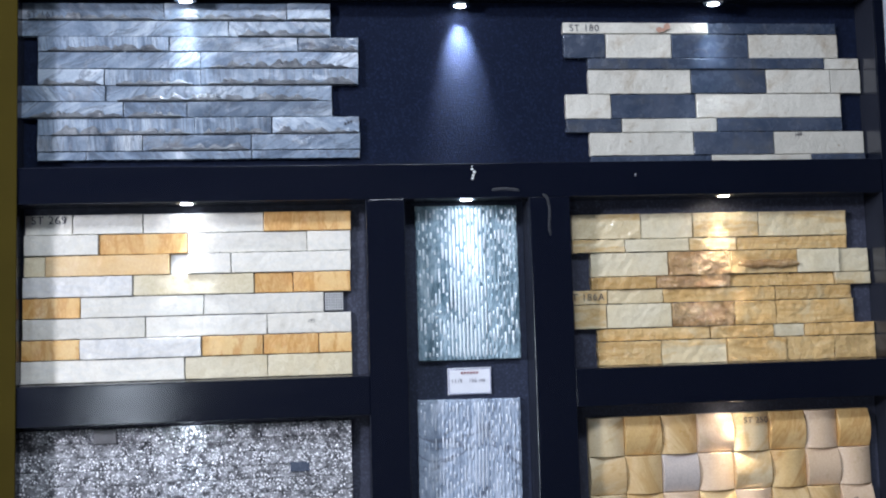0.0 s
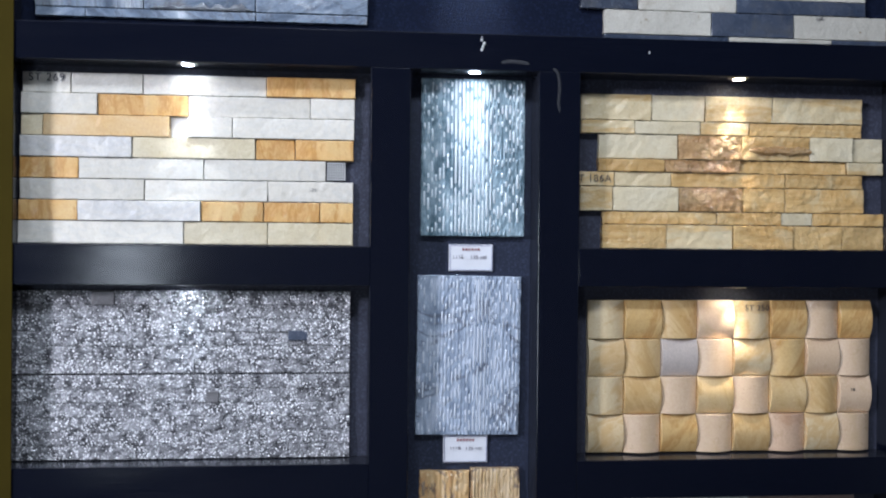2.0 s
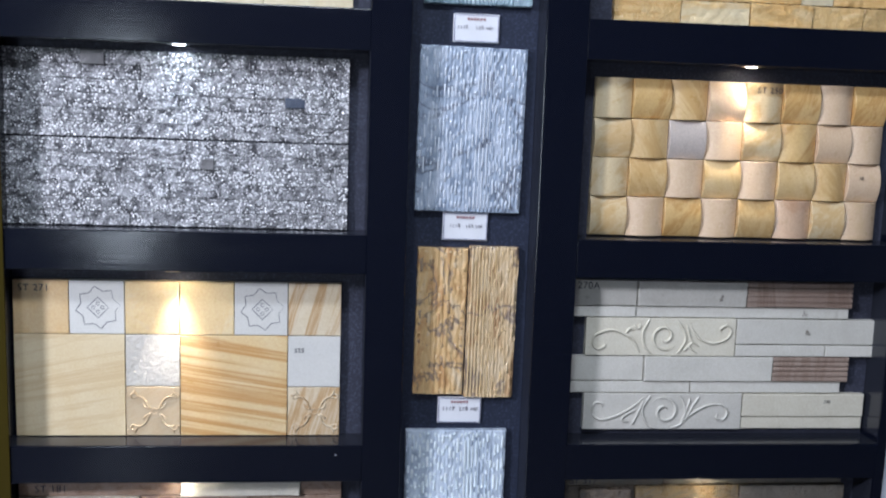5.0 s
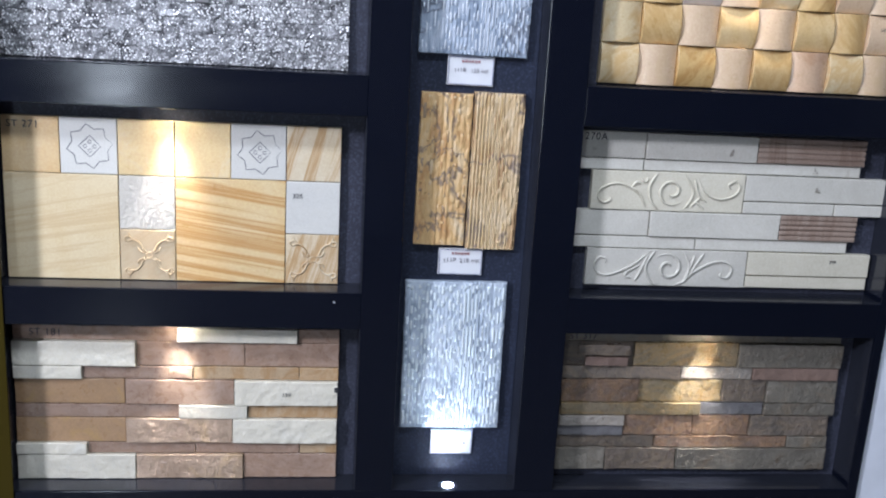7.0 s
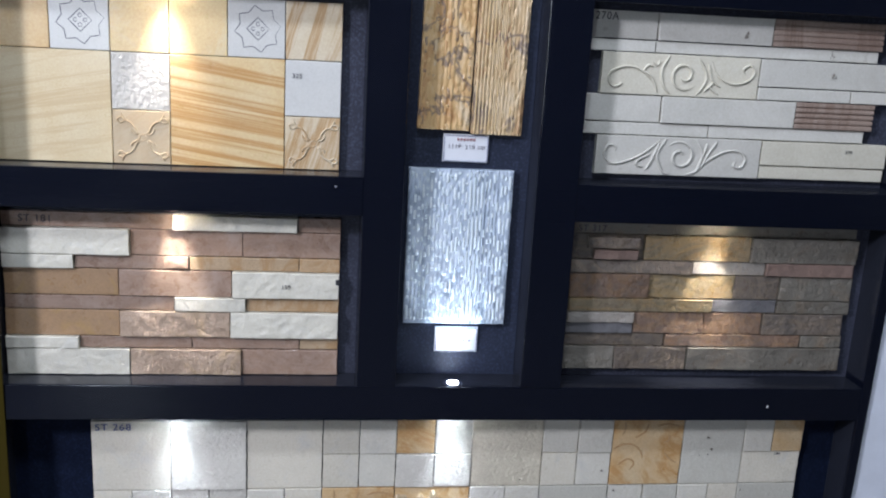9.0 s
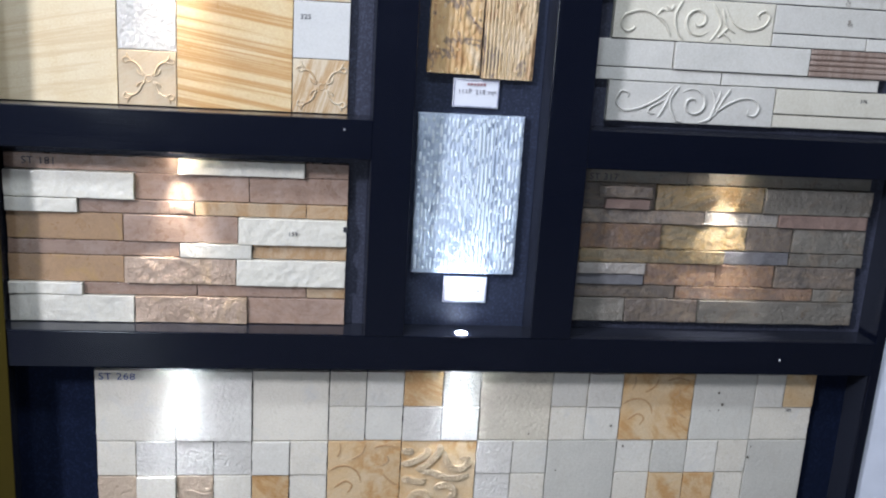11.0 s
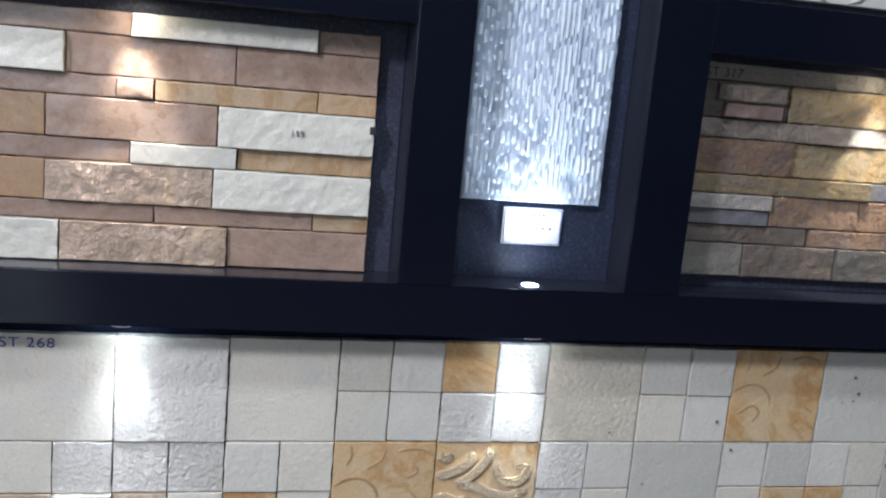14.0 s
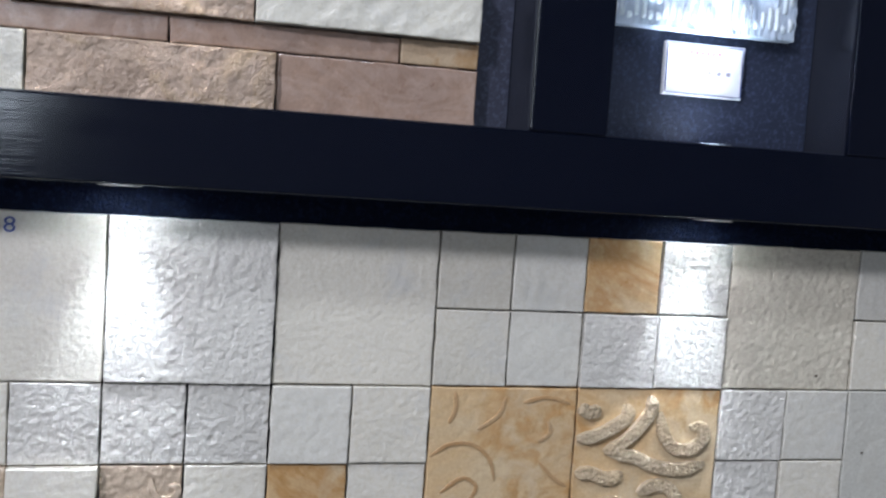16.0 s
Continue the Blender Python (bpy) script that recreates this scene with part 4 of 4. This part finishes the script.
def mauve_ledge():
    p = stone_panel("ledge panel of mauve, brown and white sandstone strips")
    heights = [0.831, 0.802, 0.752, 0.725, 0.673, 0.645, 0.593, 0.569, 0.5165]
    rows = [(-0.846, -0.542, -0.313, -0.232), (-0.846, -0.619, -0.414, -0.232), (-0.846, -0.719, -0.513, -0.309, -0.232), (-0.846, -0.641, -0.434, -0.233),
            (-0.846, -0.540, -0.408, -0.232), (-0.847, -0.641, -0.437, -0.233), (-0.847, -0.715, -0.509, -0.306, -0.232), (-0.847, -0.623, -0.416, -0.232)]
    codes = ["mauve split_white mauve", "split_white mauve mauve", "split_white mauve biscuit biscuit", "ochre_brown mauve split_white", "mauve split_white biscuit",
             "ochre_brown mauve_split split_white", "split_white mauve mauve biscuit", "split_white mauve_split mauve"]
    random.seed(51)
    depth = {"split_white": 0.007, "mauve": 0.000, "mauve_split": 0.005, "biscuit": 0.001, "ochre_brown": 0.002}
    relief = {"split_white": 0.0026, "mauve": 0.0012, "mauve_split": 0.0034, "biscuit": 0.0015, "ochre_brown": 0.001}
    for k, (joints, names) in enumerate(zip(rows, codes)):
        for x0, x1, code in zip(joints, joints[1:], names.split()):
            piece(p, x0, x1, heights[k + 1], heights[k], code, depth[code] + (0.004 if k in (3, 7) and code == "mauve" and x0 < -0.5 else 0.0) + random.uniform(-0.001, 0.002), relief[code], 0.0012)
    piece(p, -0.560, -0.513, 0.727, 0.751, "mauve", 0.002, 0.009, 0.003)
    writing("ST 181", -0.815, 0.811, 0.019, p, None)
    writing("159", -0.342, 0.694, 0.011, p, None)
    part("adhesive_patch", box(-0.240, -0.231, FACE - 0.0105, FACE - 0.008, 0.703, 0.714, 0.001), M["glue"], p, "black glue spot")


def slate_ledge():
    p = stone_panel("rough ledge panel of dark multicolour slate with rusty tones")
    heights = [0.841, 0.816, 0.764, 0.736, 0.685, 0.657, 0.611, 0.584, 0.5345]
    rows = [(0.217, 0.422, 0.806), (0.217, 0.363, 0.584, 0.810), (0.217, 0.466, 0.620, 0.807), (0.218, 0.381, 0.560, 0.656, 0.811), (0.218, 0.517, 0.655, 0.813),
            (0.356, 0.504, 0.628, 0.802), (0.217, 0.425, 0.716, 0.806), (0.217, 0.323, 0.475, 0.807)]
    codes = ["multi_grey multi_grey", "multi_dark multi_gold multi_grey", "multi_dark multi_light multi_maroon", "multi_rust multi_gold multi_dark multi_grey",
             "multi_gold multi_blue multi_grey", "multi_rust multi_rust multi_dark", "multi_dark multi_rust multi_grey", "multi_grey multi_dark multi_grey"]
    courses(p, heights, rows, codes, 0.0045, {"*": 0.0028}, 0.0018, 61)
    piece(p, 0.217, 0.356, 0.634, 0.657, "multi_light", 0.006, 0.003, 0.001)
    piece(p, 0.217, 0.356, 0.611, 0.634, "multi_blue", 0.002, 0.002, 0.001)
    piece(p, 0.245, 0.352, 0.788, 0.812, "multi_dark", 0.009, 0.004, 0.003)
    piece(p, 0.260, 0.350, 0.765, 0.786, "multi_maroon", 0.009, 0.004, 0.003)
    writing("ST 317", 0.226, 0.821, 0.018, p, None)


def swirl(x0, z1, size, lines, width, height):
    """Raised curling leaves of a carved tile, from its upper left corner; lines in shares of the tile."""
    return [ridge(through_points([(x0 + a * size, z1 - c * size) for a, c in line]), width, height, 8, True) for line in lines]


CURLS = (((0.01, 0.34), (0.14, 0.32), (0.28, 0.25), (0.36, 0.18), (0.35, 0.10)), ((0.02, 0.12), (0.08, 0.16), (0.17, 0.14)),
         ((0.52, 0.04), (0.53, 0.14), (0.44, 0.27), (0.32, 0.38), (0.21, 0.43)),
         ((0.60, 0.15), (0.63, 0.30), (0.71, 0.40), (0.83, 0.41), (0.92, 0.34), (0.91, 0.26), (0.82, 0.26)),
         ((0.24, 0.44), (0.42, 0.46), (0.56, 0.52), (0.75, 0.55), (0.96, 0.51)), ((0.02, 0.58), (0.12, 0.57), (0.24, 0.61), (0.36, 0.58)),
         ((0.48, 0.72), (0.58, 0.66), (0.70, 0.68), (0.76, 0.78), (0.68, 0.86)), ((0.10, 0.95), (0.20, 0.80), (0.34, 0.78), (0.40, 0.88), (0.32, 0.94)))
FAINT = (((0.16, 0.03), (0.17, 0.14), (0.13, 0.24)), ((0.02, 0.46), (0.14, 0.38), (0.30, 0.38), (0.42, 0.48), (0.46, 0.62)), ((0.32, 0.28), (0.46, 0.18), (0.50, 0.06)),
         ((0.62, 0.10), (0.78, 0.06), (0.95, 0.10)), ((0.74, 0.36), (0.82, 0.30), (0.80, 0.22)), ((0.76, 0.50), (0.86, 0.60), (0.96, 0.66)),
         ((0.10, 0.70), (0.24, 0.60), (0.34, 0.66), (0.28, 0.78)))


def mosaic_panel():
    """The wide low panel, on a grid of 75 mm squares."""
    p = stone_panel("wide mosaic panel of off-white square tiles with orange carved accents")
    random.seed(71)
    u = 0.0743
    ox, oz = -0.7030, 0.4170

    uneven = {2: 0.002, 6: 0.001, 9: 0.004, 10: 0.006, 11: 0.006, 12: 0.005, 13: 0.005, 14: 0.003, 15: 0.008, 16: 0.012, 17: 0.008, 18: 0.003}

    def col(c):
        return ox + u * min(c, 14) + 0.0715 * min(max(c - 14, 0), 4) + 0.0665 * max(c - 18, 0) + uneven.get(c, 0.0)
    W, K, R, C, S, O, B = "panel_white", "panel_cool", "rough_white", "panel_cream", "panel_spot", "carved_orange", "carved_brown"

    def t(c, r, w, h, code, proud=None, rough=0.0008, name="tile"):
        # a slightly higher right end, as the panel hangs
        lift = 0.0004 * (c + w / 2)
        amount, lump = {R: (0.0011, 0.0042), C: (0.0011, 0.0038), W: (0.0005, 0.0040), B: (0.0012, 0.0045)}.get(code, (0.0005, 0.0080))
        x0, x1, z0, z1 = col(c), col(c + w), oz - (r + h) * u + lift, oz - r * u + lift
        proud = random.uniform(-0.002, 0.003) if proud is None else proud
        PIECES.append((x0, x1, z0, z1, FACE - proud - 0.001))
        return piece(p, x0, x1, z0, z1, code, proud, rough, 0.0009, name, 0.0006, int(w * u / 0.0020), int(h * u / 0.0020),
                     hammered_face(amount, lump)(x1 - x0, z1 - z0))
    for c, r, w, h, code in ((0, 0, 2, 2, W), (2, 0, 2, 2, R), (4, 0, 2, 2, W), (6, 0, 1, 1, W), (6, 1, 1, 1, W), (7, 0, 1, 1, K), (7, 1, 1, 1, K),
                             (8, 0, 1, 1, O), (8, 1, 1, 1, R), (9, 0, 1, 1, R), (9, 1, 1, 1, R), (10, 0, 2, 2, C), (12, 0, 1, 1, K), (12, 1, 1, 1, W),
                             (13, 0, 1, 1, K), (13, 1, 1, 1, K), (16, 0, 2, 2, S), (18, 0, 1, 1, K), (19, 0, 1, 1, O)):
        t(c, r, w, h, code)
    t(18, 1, 2, 1, W)
    carved = {(14, 0): t(14, 0, 2, 2, O)}
    for c, r, w, h, code in ((0, 2, 1, 1, W), (0, 3, 1, 1, B), (1, 2, 1, 1, R), (2, 2, 1, 1, R), (3, 2, 1, 1, R), (3, 3, 1, 1, W), (4, 2, 1, 1, K), (5, 2, 1, 1, W),
                             (4, 3, 1, 1, O), (5, 3, 1, 1, W), (10, 2, 1, 1, R), (11, 2, 1, 1, K), (10, 3, 1, 1, R), (11, 3, 1, 1, W), (12, 2, 2, 2, S), (14, 2, 1, 1, K), (15, 2, 1, 1, S),
                             (14, 3, 1, 1, W), (15, 3, 1, 1, O), (16, 2, 1, 1, K), (16, 3, 1, 1, O), (17, 2, 1, 1, W), (17, 3, 1, 1, W), (18, 2, 2, 2, S)):
        t(c, r, w, h, code)
    t(1, 3, 1, 1, W, 0.008)
    for c, r, w, code in ((2, 3, 1, B), (6, 2, 2, O), (8, 2, 2, O)):
        carved[c, r] = t(c, r, w, w, code, 0.0)

    def mid(c, r):
        return col(c), oz - r * u + 0.0004 * c
    for c, r, w, lines, wide, tall, code in ((8, 2, 2, CURLS, 0.0135, 0.0052, "carved_lit"), (6, 2, 2, FAINT, 0.0038, 0.0014, "carved_shade"), (14, 0, 2, FAINT, 0.0038, 0.0014, "carved_shade"), (2, 3, 1, CURLS[3:5], 0.006, 0.003, B)):
        x, z = mid(c, r)
        for bm in swirl(x, z, w * u, lines, wide, tall):
            nest(part("carved_curl", bm, M[code], carved[c, r], "raised carved curl", (0, FACE - 0.0005, 0)), carved[c, r])
    random.seed(77)
    for x, z in ((0.545, 0.384), (0.556, 0.357), (0.549, 0.345), (0.530, 0.343), (0.632, 0.262), (0.628, 0.238), (0.322, 0.309), (0.214, 0.208), (0.150, 0.289), (0.352, 0.262)):
        bm = bmesh.new()
        bmesh.ops.create_circle(bm, cap_ends=True, radius=random.uniform(0.0013, 0.0028), segments=7, matrix=pose(x, FACE - 0.0036, z, 90, 0, 0))
        for v in bm.verts:
            v.co.x += random.uniform(-0.0008, 0.0008)
            v.co.z += random.uniform(-0.0014, 0.0014)
        part("pit", bm, M["chip"], p, "small dark pit")
    writing("ST 268", ox + 0.008, 0.3985, 0.019, p, None, "blue_ink", wide=1.15)
    writing("181", 0.697, 0.342, 0.009, p, None)


for build in (wavy_marble, slate_and_cream, white_orange_ledge, tan_ledge, mica_panel, basket_panel, square_panel, ivory_panel, mauve_ledge, slate_ledge, mosaic_panel):
    build()


# ---------------------------------------------------------------- ribbed tiles and price cards of the middle column
def ribs(count, first, last, depth, rough):
    """Upright ribs between first and last (-1 to 1), rough hammered stone elsewhere."""
    p = random.uniform(0, 300)

    def height(u, v):
        n = noise.noise((u * 11 + p, v * 16, p)) * 0.6 + noise.noise((u * 26 + p, v * 30, p)) * 0.4
        f = u * count / 2
        rib = (0.5 + 0.5 * math.cos(2 * math.pi * f)) ** 0.8
        m = noise.noise((round(f) * 7.31, v * 17, p)) + 0.5 * noise.noise((u * 9, v * 8, p))
        level = 0.75 + 0.35 * m if first < u < last else max(0.0, 0.30 + 1.25 * m)
        return depth * rib * level + rough * n
    return height


def ribbed_tile(x0, x1, z0, z1, material, label, height, tilt=0.0, nx=190, nz=80):
    t = thing("ribbed_tile", label, "stone tile", ((x0 + x1) / 2, FACE, (z0 + z1) / 2), "stone tiles in the middle column")
    mesh = slab("tile_face", x1 - x0, z1 - z0, BACK - 0.001 - FACE, height, nx, nz, 0.0012, 0.0015)
    ob = part("tile_body", mesh, M[material], t)
    t.rotation_euler = (0, radians(tilt), 0)
    return t


def sawn_rib(rows, width, height):
    """One upright rib; rows of (x, z, swell): it stands proud where swell is 1 and dives into the tile where it is 0."""
    bm, rings = bmesh.new(), []
    for x, z, swell in rows:
        half, sink = width / 2 * (0.25 + 0.75 * swell), 0.0052 * (1 - swell)
        rings.append([bm.verts.new((x + half * math.cos(math.pi * k / 4), 0.0012 + sink - height * swell * math.sin(math.pi * k / 4), z)) for k in range(5)])
    for a, b in zip(rings, rings[1:]):
        for k in range(4):
            bm.faces.new((a[k], a[k + 1], b[k + 1], b[k])).smooth = True
    bmesh.ops.recalc_face_normals(bm, faces=bm.faces[:])
    return bm


def sawn_ribs(tile, w, h, count, material, width, strong=(), every=1.0):
    """Upright sawn ribs that dip where the chisel took them away; strong: the span (-1 to 1) in which they run whole."""
    for k in range(count):
        u = -1 + (2 * k + 1) / count
        whole = bool(strong) and strong[0] < u < strong[1]
        x, z, rows = u * (w / 2 - 0.003), -h / 2 + 0.004, []
        phase = random.uniform(0, 400)
        while z < h / 2 - 0.008:
            length = random.uniform(0.03, 0.10) if whole else random.uniform(0.010, 0.040)
            top = min(z + length, h / 2 - 0.003)
            swell = random.uniform(0.85, 1.1) if whole or random.random() < every else 0.0
            n = max(3, int((top - z) / 0.006))
            for i in range(n + 1):
                zz = z + (top - z) * i / n
                end = 0.0 if i in (0, n) else 1.0
                rows.append((x + 0.0008 * noise.noise((phase, zz * 60, 0)), zz, swell * (0.35 + 0.65 * end) if whole else swell * end))
            z = top + random.uniform(0.001, 0.003 if whole else 0.006)
        part("rib", sawn_rib(rows, width, 0.0016 if whole else 0.0012), M[material], tile, "pale broken rib", (0, -0.0030 if whole else -0.0024, 0))


random.seed(81)
T = ribbed_tile(-0.097, 0.107, 1.755, 2.062, "rib_teal", "teal-grey stone tile with chiselled upright ribs", ribs(26, -0.45, 0.35, 0.0030, 0.0022))
sawn_ribs(T, 0.204, 0.307, 26, "rib_pale", 0.0042, (-0.40, 0.36), 0.75)
T = ribbed_tile(-0.103, 0.101, 1.367, 1.678, "rib_grey", "blue-grey marble tile with upright ribs", ribs(28, 0.08, 0.42, 0.0030, 0.0012), 0.6)
sawn_ribs(T, 0.204, 0.311, 28, "rib_mid", 0.0032, (0.06, 0.36), 0.8)
T = ribbed_tile(-0.096, 0.002, 1.006, 1.297, "rib_ochre", "ochre and grey veined tile with rough ribs", ribs(9, -0.3, 0.3, 0.0032, 0.003), 0.6, 64, 70)
sawn_ribs(T, 0.098, 0.291, 10, "rib_ochre", 0.0058, (), 0.55)
T = ribbed_tile(0.0045, 0.101, 1.000, 1.301, "rib_tan", "tan veined tile with sharp upright ribs", ribs(14, -1.0, 0.2, 0.0034, 0.0016), 0.5, 70, 70)
sawn_ribs(T, 0.0965, 0.301, 14, "rib_gold", 0.0030, (-1.0, 0.1), 0.6)
T = ribbed_tile(-0.1085, 0.092, 0.626, 0.933, "rib_silver", "pale silver-grey tile with chiselled ribs", ribs(26, 0.15, 0.50, 0.0026, 0.0010))
sawn_ribs(T, 0.2005, 0.307, 26, "rib_pale", 0.0054, (0.18, 0.46), 0.93)


def price_card(x0, x1, z0, z1, lines, tilt=0.0, bars=False):
    y = BACK - 0.006
    c = thing("price_card", "small white printed price card on the charcoal board", "card", ((x0 + x1) / 2, y, (z0 + z1) / 2), "price cards")
    w, h = x1 - x0, z1 - z0
    mesh = slab("card_sheet", w, h, 0.006, lambda u, v: 0.0012 * u * u * (0.5 + 0.5 * v), 8, 6, 0.0, 0.0004)
    part("card_sheet", mesh, M["card"], c)
    for bx0, bx1, bz0, bz1 in ((-0.47, 0.47, 0.455, 0.470), (-0.47, 0.47, -0.470, -0.455), (-0.485, -0.475, -0.46, 0.46), (0.475, 0.485, -0.46, 0.46)):
        part("printed_border", box(bx0 * w, bx1 * w, -0.0018, -0.0010, bz0 * h, bz1 * h), M["blue_ink"], c)
    for i in range(6):
        part("printed_mark", box((-0.2 + i * 0.07) * w, (-0.155 + i * 0.07) * w, -0.0018, -0.0008, 0.28 * h, 0.36 * h), M["red_print"], c)
    for text, tx, tz, size in lines:
        writing(text, tx * w, tz * h, size * 0.9, c, -0.0016, "print", 3)
    for i in range(5 if bars else 0):
        part("written_mark", box((-0.2 + i * 0.12) * w, (-0.15 + i * 0.12) * w, -0.0018, -0.0008, -0.08 * h, 0.0), M["print"], c)
    c.rotation_euler = (0, radians(tilt), 0)


price_card(-0.040, 0.0465, 1.687, 1.739, [("111E", -0.42, -0.05, 0.011), ("135 sqt", -0.02, -0.05, 0.011)])
price_card(-0.048, 0.039, 1.3115, 1.3655, [("111B", -0.36, -0.05, 0.011), ("125 sqt", 0.00, -0.05, 0.011)], 0.5)
price_card(-0.046, 0.040, 0.9455, 0.998, [("111P", -0.40, -0.02, 0.013), ("218 sqt", -0.02, -0.02, 0.013)], 0.4)
price_card(-0.042, 0.043, 0.565, 0.6165, [], bars=True)

# ---------------------------------------------------------------- marks on the black boards
random.seed(91)
for x, z, n, r in ((0.014, 2.122, 5, 0.006),):
    bm = bmesh.new()
    for i in range(n):
        bmesh.ops.create_icosphere(bm, subdivisions=1, radius=random.uniform(0.4, 1.0) * r * 0.6, matrix=Matrix.Translation((x + random.uniform(-0.003, 0.004), FRONT - 0.001, z + 0.010 - i * 0.006)))
    tagged(part("putty_blob", bm, M["putty"]), "small smear of white putty on the black rail", "putty")
for x, z in ((0.338, 2.111), (0.638, 0.477), (-0.245, 0.903)):
    bm = bmesh.new()
    bmesh.ops.create_icosphere(bm, subdivisions=1, radius=0.0022, matrix=Matrix.Translation((x, FRONT - 0.0004, z)))
    for v in bm.verts:
        v.co += Vector((random.uniform(-0.001, 0.001), 0, random.uniform(-0.001, 0.001)))
    tagged(part("paint_speck", bm, M["putty"]), "tiny white paint speck on the black rail", "paint speck", "paint specks")
smear = ridge(through_points([(0.048, 2.084), (0.066, 2.087), (0.088, 2.086), (0.106, 2.083)], 6), 0.008, 0.0004)
tagged(part("dried_smear", smear, M["smear"], place=(0, FRONT - 0.0006, 0)), "grey dried smear on the black board", "smear")
smudge = ridge(through_points([(0.150, 2.076), (0.159, 2.066), (0.163, 2.040), (0.161, 2.012), (0.164, 1.990)], 6), 0.007, 0.0004)
tagged(part("dried_smear", smudge, M["smear"], place=(0, FRONT - 0.0018, 0)), "grey dried smear down the black upright", "smear")
